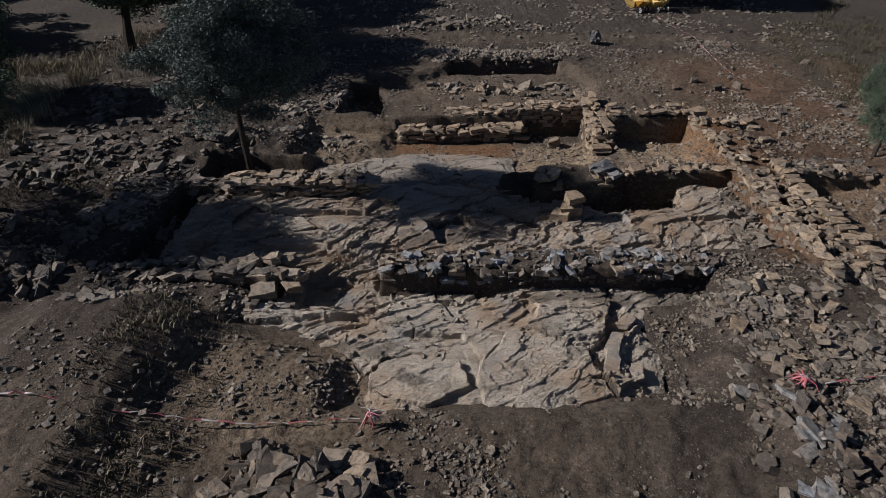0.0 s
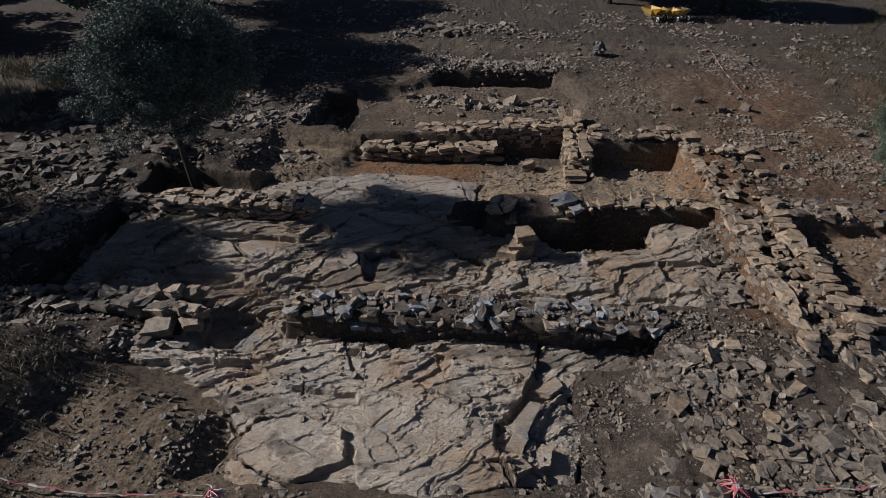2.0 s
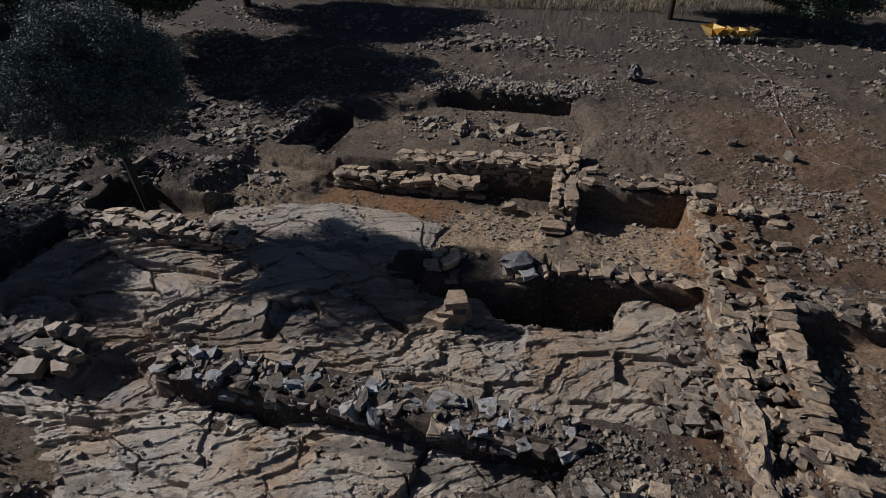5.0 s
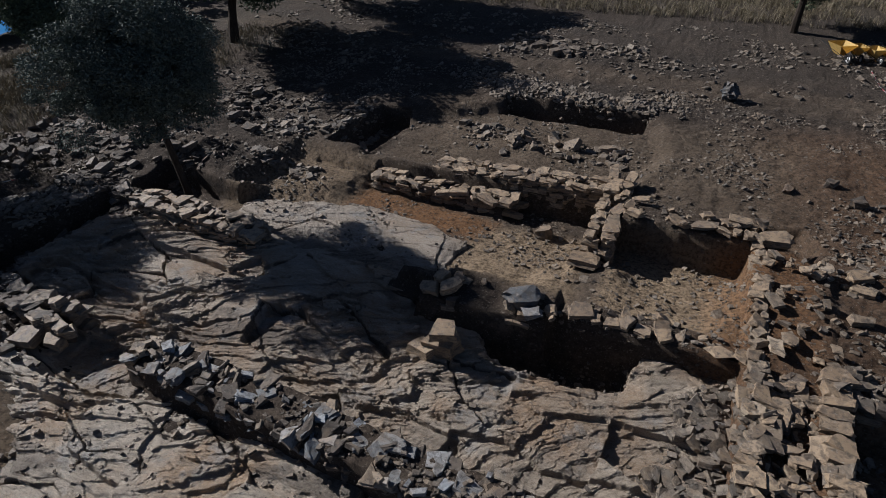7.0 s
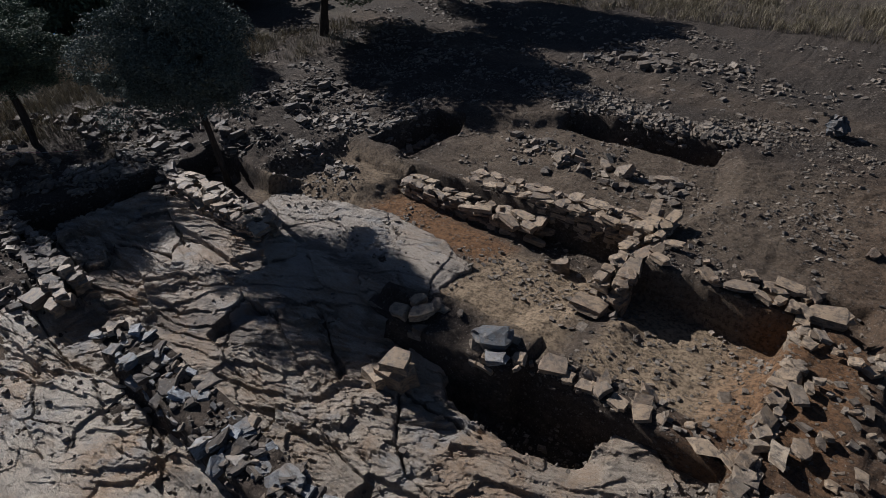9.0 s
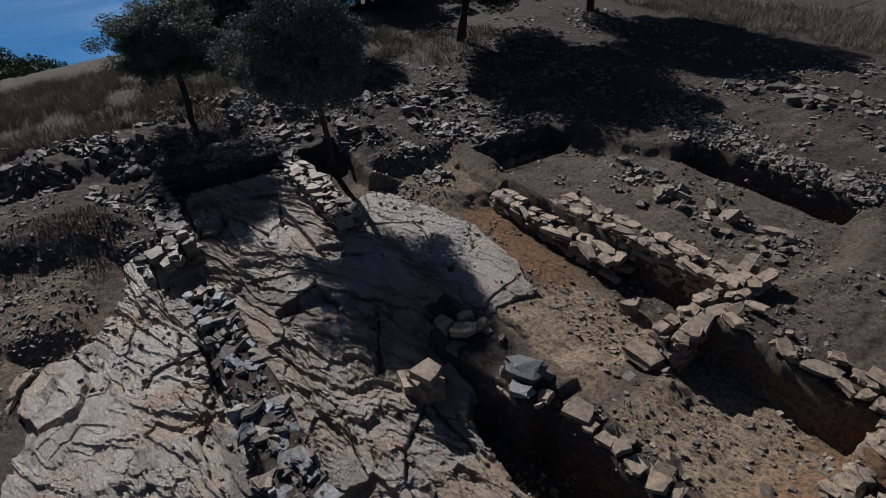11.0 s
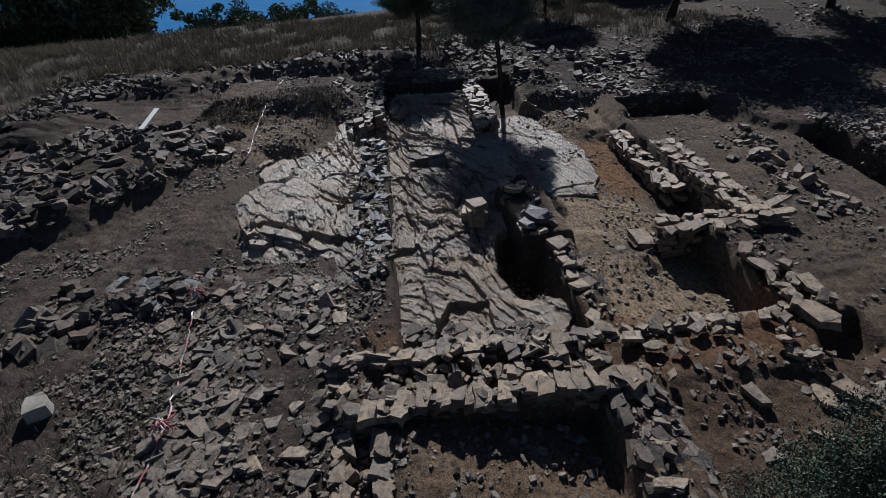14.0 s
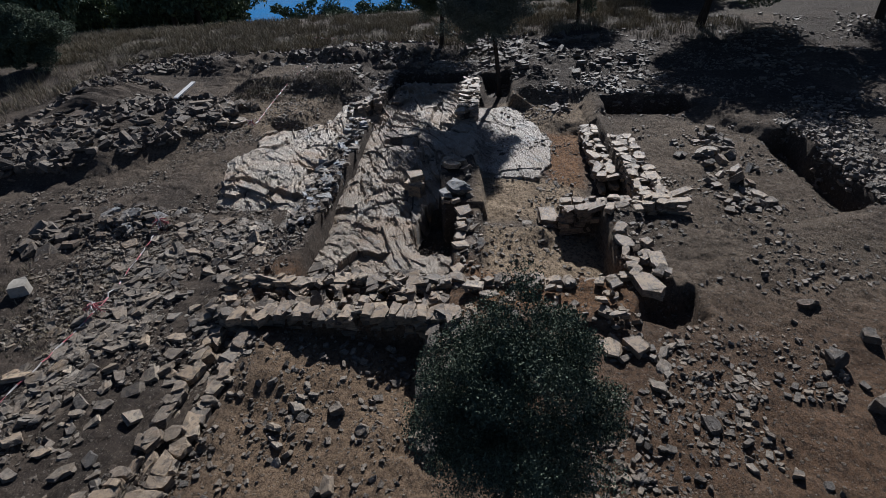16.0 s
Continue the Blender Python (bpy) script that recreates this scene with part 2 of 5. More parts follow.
EARTH, GRASS, BARK = mat_ground(), mat_grass(), mat_bark()
BEDROCKS = [
    mat_bedrock("pale_bedrock", ((0.32, 0.262, 0.196), (0.56, 0.475, 0.37), (0.69, 0.6, 0.485), (0.8, 0.73, 0.63)), (0.5, 0.33, 0.19), 0.8, 0.43),
    mat_bedrock("brown_bedrock", ((0.28, 0.225, 0.165), (0.43, 0.35, 0.265), (0.53, 0.445, 0.345), (0.66, 0.58, 0.475)), (0.38, 0.25, 0.145), 0.85, 0.54),
    mat_bedrock("smooth_bedrock", ((0.32, 0.262, 0.2), (0.44, 0.37, 0.295), (0.5, 0.43, 0.35), (0.58, 0.51, 0.43)), (0.39, 0.28, 0.18), 0.5, 0.5),
]
STONE = stone_graph("schist_stone", "object", tuple((r * 1.25, g * 1.17, b * 1.06) for r, g, b in SCHIST))
STONE_BLUE = stone_graph("bluish_schist", "object", tuple(tuple(v * 1.25 for v in c) for c in BLUISH))
STONE_PALE = stone_graph("pale_schist", "object", tuple((r * 1.2, g * 1.1, b * 0.98) for r, g, b in PALE))
RUBBLE = stone_graph("rubble_schist", "island", tuple(tuple(v * 0.95 for v in c) for c in SCHIST), 14, (0.55, 0.8), 0.4)
SPOIL_STONE = stone_graph("shaded_spoil_schist", "island", SPOIL_SHADED, 14, (0.6, 0.9), 0.3)
STONE_DARK = stone_graph("dark_schist", "object", SPOIL_SHADED, 11, (0.55, 0.85), 0.35)
LICHEN_STONE = stone_graph("lichen_schist", "object", ((0.075, 0.085, 0.095), (0.1, 0.11, 0.12)), 8)
LEAF = mat_leaf("holm_oak_leaf", (0.045, 0.062, 0.042), (0.11, 0.14, 0.092))
LEAF_FAR = mat_leaf("distant_leaf", (0.045, 0.065, 0.04), (0.11, 0.145, 0.085))
LEAF_GREY = mat_leaf("olive_leaf", (0.045, 0.058, 0.048), (0.125, 0.15, 0.128))
LEAF_BUSH = mat_leaf("young_oak_leaf", (0.03, 0.042, 0.03), (0.09, 0.115, 0.08))
LEAF_YELLOW = mat_leaf("poplar_leaf", (0.1, 0.11, 0.012), (0.34, 0.3, 0.03))
SCRUB = mat_leaf("dark_scrub", (0.04, 0.036, 0.022), (0.1, 0.086, 0.056))
WATER = mat_water()
TAPE_WHITE = mat_plain("white_tape", (0.38, 0.36, 0.345), 0.45, 0.4, 0, 0.15)
TAPE_RED = mat_plain("red_tape", (0.36, 0.1, 0.11), 0.45, 0.4, 0, 0.15)
YELLOW = mat_plain("yellow_paint", (0.6, 0.42, 0.14), 0.6, 0.3, 0, 0.6)
RUBBER = mat_plain("black_rubber", (0.02, 0.02, 0.02), 0.8, 0.2)
STEEL = mat_plain("worn_steel", (0.35, 0.35, 0.36), 0.4, 0.5, 0.9)
WHITE_STONE = mat_plain("white_stone", (0.36, 0.33, 0.28), 0.8, 0.3, 0, 0.45)
WHITE_BOARD = mat_plain("white_board", (0.74, 0.73, 0.7), 0.6, 0.4, 0, 0.3)
WOOD = mat_plain("grey_wood", (0.22, 0.18, 0.14), 0.85, 0.2, 0, 0.6)


# ---- the shape of the ground ----
# outline, height, softness of the edge
HEAP = [(3.4, -2.0), (2.9, -0.8), (2.0, 1.7), (0.4, 2.8), (-1.1, 3.5), (-2.0, 3.8), (-2.9, 2.6), (-3.2, 0.0), (-1.0, -3.2)]
CUTS = [
    (HEAP, 0.12, 0.5),                                                            # heap of broken stone
    ([(-1.4, 4.8), (4.2, 4.8), (4.8, 7.7), (-3.4, 7.7), (-3.3, 6.6), (-1.6, 5.7)], -0.65, 0.45),   # cleared to rock in the south
    ([(-6.8, 2.9), (-4.5, 2.5), (-4.0, 4.2), (-3.9, 6.3), (-4.4, 7.0), (-6.4, 6.9)], 0.16, 0.5),   # old spoil bank
    (box(0.4, 7.0, 5.0, 7.6), -0.74, 0.08),
    (box(-2.6, 6.9, -0.6, 8.5), -0.82, 0.2),                                     # rock runs through west of the wall
    ([(-6.1, 8.1), (7.05, 8.1), (7.1, 9.5), (7.0, 10.95), (-5.6, 10.75)], -0.82, 0.05),   # middle room
    ([(-3.3, 11.15), (4.4, 11.25), (4.4, 14.6), (2.4, 14.6), (2.35, 14.1), (-2.6, 14.4)], (-0.80, -0.1), 0.06),      # north room
    ([(-3.4, 12.5), (-1.4, 13.2), (-0.9, 14.4), (-3.2, 14.6)], -0.66, 0.35),      # earth left in its corner
    ([(3.6, 11.3), (4.6, 11.3), (4.6, 12.4), (3.9, 12.4)], -0.6, 0.3),
    (box(4.7, 11.4, 7.1, 13.74), (-0.66, -0.16), 0.05),                          # small east room, its floor falling north
    (box(4.2, 11.5, 4.85, 13.0), -0.62, 0.15),
    ([(4.7, 11.4), (5.4, 11.4), (5.2, 12.8), (4.8, 12.8)], -0.5, 0.25),
    ([(6.5, 11.4), (7.2, 11.4), (7.2, 13.5), (6.9, 13.0)], -0.35, 0.3),
    ([(-1.5, 14.7), (4.7, 15.1), (5.2, 17.2), (4.7, 18.7), (0.8, 18.7), (-0.3, 17.7), (-1.5, 17.4)], -0.52, 0.25),
    (box(0.75, 18.35, 4.5, 19.0), -0.95, 0.05),                                 # trench under the north bank
    ([(-2.6, 15.0), (-1.5, 14.95), (-1.3, 16.7), (-1.6, 17.4), (-2.4, 17.3)], -0.98, 0.08),   # north pit
    (box(-5.2, 11.3, -2.9, 12.2), -0.75, 0.1),                                    # gap behind the west wall
    (box(8.15, 8.0, 10.3, 10.62), (-1.0, -0.17), 0.08),                                    # east sounding
    ([(9.4, 8.1), (11.4, 8.1), (11.2, 10.5), (9.6, 10.5)], -0.5, 0.4),
    (box(-1.4, 10.3, 1.6, 11.5), -1.05, 0.1),                                     # rock runs through between the rooms
    (box(2.35, 5.15, 3.6, 7.0), -0.8, 0.2),
    ([(3.55, 10.2), (4.85, 9.95), (5.5, 10.1), (5.65, 10.4), (5.55, 10.9), (3.6, 10.7)], -1.2, 0.06),                                     # deep niche
]
# the earth cores of the walls
CORES = [
    ([(-0.95, 7.5), (1.0, 7.46), (5.05, 7.5), (5.0, 8.02), (1.2, 8.12), (-0.8, 8.1)], -0.21, 0.05),
    (box(-5.5, 7.58, -2.7, 8.02), -0.42, 0.08),
    (box(-4.55, 10.68, -1.45, 11.12), -0.24, 0.05),
    (box(1.5, 10.7, 2.4, 10.98), -0.5, 0.06),
    ([(2.3, 10.38), (3.2, 10.45), (4.4, 10.62), (4.45, 11.5), (2.5, 11.35)], -0.2, 0.06),
    (box(4.5, 10.95, 7.1, 11.42), -0.26, 0.04),
    (box(-0.85, 14.12, 2.35, 14.52), -0.7, 0.05),
    (box(0.5, 14.66, 4.5, 15.12), -0.36, 0.06),
    (box(4.4, 13.1, 4.8, 15.1), -0.36, 0.06),
    (box(4.8, 13.76, 7.2, 14.5), -0.13, 0.04),
    ([(7.02, 7.6), (8.1, 7.2), (8.2, 13.6), (7.62, 13.95), (7.02, 14.5)], -0.2, 0.06),
    (box(7.36, 7.7, 7.86, 10.7), -0.3, 0.1),      # hollow between its two rows
    (box(8.2, 7.38, 11.0, 7.9), -0.42, 0.08),
    ([(7.6, 14.0), (7.95, 13.95), (8.1, 14.4), (7.85, 14.8), (7.2, 14.75), (7.4, 14.45)], -0.62, 0.12),      # added hollow that deepens the corner slab's shadow
    (box(8.2, 10.72, 10.2, 11.42), -0.24, 0.08),
]
# mounds: centre, radii, turn in degrees, height
MOUNDS = [
    (-4.2, 6.0, 0.6, 0.6, 20, 0.2), (-3.9, 3.6, 0.6, 0.9, -20, 0.25), (-5.2, 12.9, 0.9, 0.7, 0, 0.35), (-3.2, -1.8, 3.5, 2.0, 25, 0.7),
    (-7.6, 1.5, 1.1, 3.5, 4, 0.45), (-8.4, 6.6, 1.0, 3.0, 5, 0.45), (-6.8, 13.5, 2.2, 3.2, 0, 0.3), (2.5, 19.5, 3.0, 0.6, 0, 0.2),
    (-2.0, 3.4, 1.2, 0.5, -5, 0.2), (4.9, 4.0, 0.6, 1.0, 10, 0.15), (7.4, 11.8, 1.2, 2.0, 0, 0.1),
]


def ground(x, y):
    """Height of the earth at arrays of places."""
    d = np.hypot(x - 2, y - 10)
    near = sstep(60, 25, d)
    z = -0.32 + 0.10 * fbm(x / 2.7, y / 2.7, 3) + 0.06 * near * fbm(x / 0.5, y / 0.5, 8) + 0.04 * near * fbm(x / 0.15, y / 0.15, 12, 3)
    z = z + 0.9 * fbm(x / 40, y / 40, 31) * sstep(15, 60, d)
    z = z + 0.3 * sstep(-5, -12, x)
    for mx, my, rx, ry, turn, h in MOUNDS:
        c, s = math.cos(radians(turn)), math.sin(radians(turn))
        u, v = ((x - mx) * c + (y - my) * s) / rx, (-(x - mx) * s + (y - my) * c) / ry
        z = z + h * np.exp(-1.2 * (u * u + v * v)) * (1 + 0.5 * fbm(x / 0.6, y / 0.6, 40))
    # the hillside falls to the lake in the west, and rises again on the far shore
    z = z - 30 * sstep(-14, -100, x + 0.12 * (y - 5)) - 0.0
    z = z + 90 * sstep(-700, -1500, x) + 25 * sstep(80, 600, y) + 25 * sstep(120, 700, x)
    core = (x > -12) & (x < 14) & (y > -4.5) & (y < 23)
    if core.any():
        xs, ys, zs = x[core], y[core], z[core]
        wx, wy = xs + 0.07 * fbm(xs / 0.9, ys / 0.9, 50, 3), ys + 0.07 * fbm(xs / 0.9, ys / 0.9, 60, 3)
        rough = 0.05 * fbm(xs / 0.45, ys / 0.45, 70) + 0.025 * fbm(xs / 0.12, ys / 0.12, 74, 3)
        for poly, h, soft in CUTS + CORES:
            near = (wx > min(p[0] for p in poly) - soft) & (wx < max(p[0] for p in poly) + soft) & (wy > min(p[1] for p in poly) - soft) & (wy < max(p[1] for p in poly) + soft)
            if not near.any():
                continue
            w = sstep(soft, -soft, inside(wx[near], wy[near], poly))
            level = h if isinstance(h, float) else h[0] + h[1] * (ys[near] - 12.5)
            zs[near] = zs[near] * (1 - w) + (level + rough[near]) * w
        z = z.copy()
        z[core] = zs
    return z


# bedrock sheets: outline, plane (height, slope in x, slope in y at a centre), seed, relief, how much of it is leafy
STRIKE = radians(11.5)
ROCKS = [
    ([(-3.4, 6.9), (-2.4, 6.3), (-1.5, 5.7), (-1.2, 4.95), (-0.6, 4.62), (0.8, 4.75), (1.6, 4.72), (2.8, 4.95), (3.4, 5.0), (3.75, 5.9), (3.8, 6.5), (4.7, 6.8), (4.95, 7.7), (-0.9, 7.85), (-3.4, 7.9)],
     (1.5, 6.3, -0.44, -0.01, -0.06), 101, 0.9, -0.12),
    ([(-5.3, 8.5), (-3.4, 7.6), (-2.6, 7.2), (-0.8, 7.2), (-0.8, 7.9), (5.0, 7.9), (6.6, 8.2), (7.1, 9.4), (7.1, 11.1), (5.75, 11.1), (5.65, 10.35), (5.45, 10.08), (4.85, 9.95), (4.3, 10.05), (3.6, 10.15), (3.4, 10.7), (2.3, 10.9), (1.7, 11.25), (-1.2, 11.25), (-1.5, 10.8), (-5.2, 10.8)],
     (1.0, 9.2, -0.49, -0.022, -0.02), 236, 1.0, 0.05),
    ([(-2.6, 11.0), (-1.4, 10.6), (1.9, 10.6), (2.3, 11.6), (2.1, 12.7), (1.2, 13.2), (-0.3, 13.3), (-1.5, 12.8), (-2.9, 12.3)],
     (0.3, 12.0, -0.66, -0.02, -0.09), 161, 0.4, -0.35),
]
# layers broken away from the rock, or left standing: outline, drop
BREAKS = [
    ([(3.2, 7.9), (3.1, 6.95), (2.81, 6.25), (2.47, 5.82), (2.46, 5.43), (2.7, 5.15), (2.75, 4.4), (5, 4.4), (5.2, 7.9)], 0.14),
    ([(3.5, 6.5), (3.15, 6.1), (2.98, 5.6), (3.12, 5.0), (3.2, 4.4), (5, 4.4), (5.2, 6.6)], 0.07),
    ([(-4, 6.65), (-1.3, 6.75), (-0.6, 6.3), (0.45, 6.2), (0.75, 5.75), (0.62, 5.2), (0.8, 4.4), (-4, 4.4)], 0.12),
    ([(-4, 5.95), (-1.5, 6.15), (-1.0, 5.85), (-1.0, 4.4), (-4, 4.4)], 0.09),
    ([(-1.0, 5.25), (-0.82, 5.7), (-0.15, 5.8), (0.42, 5.62), (0.55, 5.15), (-0.1, 4.86), (-0.6, 4.95)], -0.11),
    ([(1.1, 7.9), (1.15, 7.3), (0.5, 6.95), (-0.6, 7.15), (-2.4, 6.95), (-2.4, 7.9)], 0.09),
    ([(1.55, 7.2), (1.6, 6.75), (1.3, 6.5), (1.5, 6.3), (1.75, 6.6), (1.8, 7.1)], 0.05),
    ([(-0.05, 9.5), (0.15, 8.65), (0.6, 8.6), (0.86, 9.3), (0.7, 9.62), (0.04, 9.6)], 0.17),
    ([(0.28, 9.6), (0.32, 8.62), (0.58, 8.6), (0.84, 9.3), (0.7, 9.6)], -0.09),
    ([(-3.4, 10.0), (-2.67, 9.76), (-1.3, 9.76), (-0.65, 10.17), (-1.15, 10.62), (-1.3, 10.4), (-1.45, 10.05), (-2.6, 10.05)], 0.13),
    ([(3.7, 7.8), (3.75, 8.6), (4.4, 8.75), (5.0, 8.55), (6.6, 8.85), (6.6, 7.8)], 0.09),
    ([(4.2, 10.4), (4.25, 9.5), (4.7, 9.3), (5.5, 9.6), (7.3, 9.3), (7.3, 11.3), (4.2, 11.3)], -0.05),
    ([(-4.6, 8.95), (-2.2, 8.75), (-0.8, 8.3), (-0.8, 7.1), (-4.6, 7.1)], 0.1),
    ([(-2.6, 8.1), (-1.9, 8.0), (-1.0, 7.5), (-1.2, 7.0), (-2.6, 7.3)], 0.07),
]


def bedrock(x, y, k):
    """Height of the rock, the distance to its outline, and how far dirt and painted crevice shade darken its joints."""
    poly, (cx, cy, h, sx, sy), seed, relief, leafy = ROCKS[k]
    wx, wy = x + 0.2 * fbm(x / 0.8, y / 0.8, seed), y + 0.16 * fbm(x / 0.8, y / 0.8, seed + 7)
    edge = inside(wx + 0.07 * fbm(x / 0.15, y / 0.15, seed + 50), wy + 0.05 * fbm(x / 0.2, y / 0.1, seed + 51), poly)
    z = h + sx * (x - cx) + sy * (y - cy) + 0.12 * fbm(x / 1.8, y / 1.8, seed + 1)
    # along and across the leaves of the schist
    c, sn = math.cos(STRIKE), math.sin(STRIKE)
    s, n = x * c + y * sn, y * c - x * sn
    rag = 0.05 * fbm(x / 0.22, y / 0.22, seed + 60, 4)
    ts = s + 0.16 * fbm(x / 0.7, y / 0.7, seed + 3) + rag
    tn = n + 0.3 * fbm(s / 2.0, n / 1.0, seed + 2, 3) + 0.5 * rag
    on = sstep(-0.12, 0.3, fbm(x / 1.4, y / 0.9, seed + 15, 3) + leafy + (0.3 * np.exp(-((x - 2.0) / 1.8) ** 2 - ((y - 9.1) / 0.7) ** 2) if k == 1 else 0.0))
    if k == 1:      # flat blocks in the east
        on = on * (0.12 + 0.88 * sstep(5.2, 3.9, x + 0.5 * fbm(x / 0.8, y / 0.8, seed + 16)))
    # blocks that lie askew, a few of them parted by open joints, and slabs on them
    slab, joint = facets(ts + 0.35 * tn, tn, seed + 21, 1.7, 0.8, 0.1, 0.19)
    z = z + slab * relief
    gate = sstep(0.0, 0.16, fbm(x / 0.9, y / 0.9, seed + 23, 3))
    open_joint = sstep(0.045, 0.012, joint) * gate
    slab, joint = facets(ts - 0.2 * tn, tn, seed + 31, 0.85, 0.24, 0.04, 0.2)
    z = z + slab * relief * (0.25 + 0.75 * on)
    leaf, joint = facets(ts + 0.3 * tn, tn, seed + 35, 0.6, 0.085, 0.03, 0.3)
    z = z + leaf * relief * on
    parting = sstep(0.2, 0.05, joint) * on * sstep(0.0, 0.25, fbm(x / 0.4, y / 0.4, seed + 29, 3))
    # thin layers worn back one behind the other
    dip = 0.2 * n - 0.09 * s + 0.3 * fbm(s / 2.6, n / 1.3, seed + 41, 3) + 0.035 * fbm(s / 0.5, n / 0.16, seed + 44, 4) + 0.012 * fbm(s / 0.12, n / 0.05, seed + 45, 2)
    for thick, keen, much in ((0.1, 0.9, 0.35 + 0.5 * on), (0.034, 0.82, 0.35 + 0.65 * on), (0.0125, 0.75, 0.5 + 0.5 * on)):
        f = dip / thick
        z = z + ((np.floor(f) + sstep(keen, 1.0, f - np.floor(f))) * thick - dip) * much * min(1.0, 0.2 + relief)
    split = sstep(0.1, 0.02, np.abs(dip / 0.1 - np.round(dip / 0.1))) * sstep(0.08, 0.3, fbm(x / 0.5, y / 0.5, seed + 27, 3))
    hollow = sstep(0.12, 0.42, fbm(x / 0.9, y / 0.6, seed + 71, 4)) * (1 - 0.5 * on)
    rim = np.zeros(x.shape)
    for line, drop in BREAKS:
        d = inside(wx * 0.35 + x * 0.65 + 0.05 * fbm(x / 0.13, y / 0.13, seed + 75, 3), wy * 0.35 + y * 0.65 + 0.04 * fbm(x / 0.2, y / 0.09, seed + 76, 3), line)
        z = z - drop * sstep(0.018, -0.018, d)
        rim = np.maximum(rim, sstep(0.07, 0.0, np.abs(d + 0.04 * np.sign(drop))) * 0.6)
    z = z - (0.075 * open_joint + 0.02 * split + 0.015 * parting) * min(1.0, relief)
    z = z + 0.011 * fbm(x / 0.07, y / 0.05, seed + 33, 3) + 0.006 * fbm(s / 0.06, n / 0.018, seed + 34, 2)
    # darkest in joints and below broken edges: soil plus crevice shade in colour
    dirt_shade = np.clip(np.maximum.reduce([min(0.9, relief) * open_joint, 0.6 * split, 0.5 * parting, 0.6 * hollow, rim * 0.5]), 0, 1)
    return z - 0.5 * sstep(-0.03, 0.1, edge) - 0.06 * sstep(-0.35, 0.0, edge), edge, dirt_shade


def surface(x, y):
    x, y = np.atleast_1d(np.asarray(x, float)), np.atleast_1d(np.asarray(y, float))
    z = ground(x, y)
    for k in range(len(ROCKS)):
        poly = ROCKS[k][0]
        near = (x > min(p[0] for p in poly) - 0.3) & (x < max(p[0] for p in poly) + 0.3) & (y > min(p[1] for p in poly) - 0.3) & (y < max(p[1] for p in poly) + 0.3)
        if near.any():
            zr, edge, _ = bedrock(x[near], y[near], k)
            z[near] = np.where(edge < 0.05, np.maximum(z[near], zr), z[near])
    return z


def sheet(name, xs, ys, z, material, keep=None):
    nx, ny = len(xs), len(ys)
    gx, gy = np.meshgrid(xs, ys)
    co = np.stack([gx, gy, z], -1).reshape(-1, 3)
    i = np.arange(nx * ny).reshape(ny, nx)
    quads = np.stack([i[:-1, :-1], i[:-1, 1:], i[1:, 1:], i[1:, :-1]], -1).reshape(-1, 4)
    if keep is not None:
        k = keep.reshape(-1)
        quads = quads[k[quads].any(1)]
        used = np.zeros(len(co), bool)
        used[quads] = True
        quads = (np.cumsum(used) - 1)[quads]
        co = co[used]
    me = bpy.data.meshes.new(name)
    me.vertices.add(len(co))
    me.vertices.foreach_set("co", co.astype(np.float32).ravel())
    me.loops.add(len(quads) * 4)
    me.loops.foreach_set("vertex_index", quads.astype(np.int32).ravel())
    me.polygons.add(len(quads))
    me.polygons.foreach_set("loop_start", np.arange(0, len(quads) * 4, 4, dtype=np.int32))
    me.polygons.foreach_set("use_smooth", np.ones(len(quads), bool))
    me.update(calc_edges=True)
    me.materials.append(material)
    return new(name, me), co


def graded(lo, hi, step, far_lo, far_hi, growth=1.07):
    mid = list(np.arange(lo, hi + step / 2, step))
    s, v = step, mid[-1]
    while v < far_hi:
        s *= growth
        v += s
        mid.append(v)
    s, v = step, mid[0]
    low = []
    while v > far_lo:
        s *= growth
        v -= s
        low.append(v)
    return np.array(low[::-1] + mid)


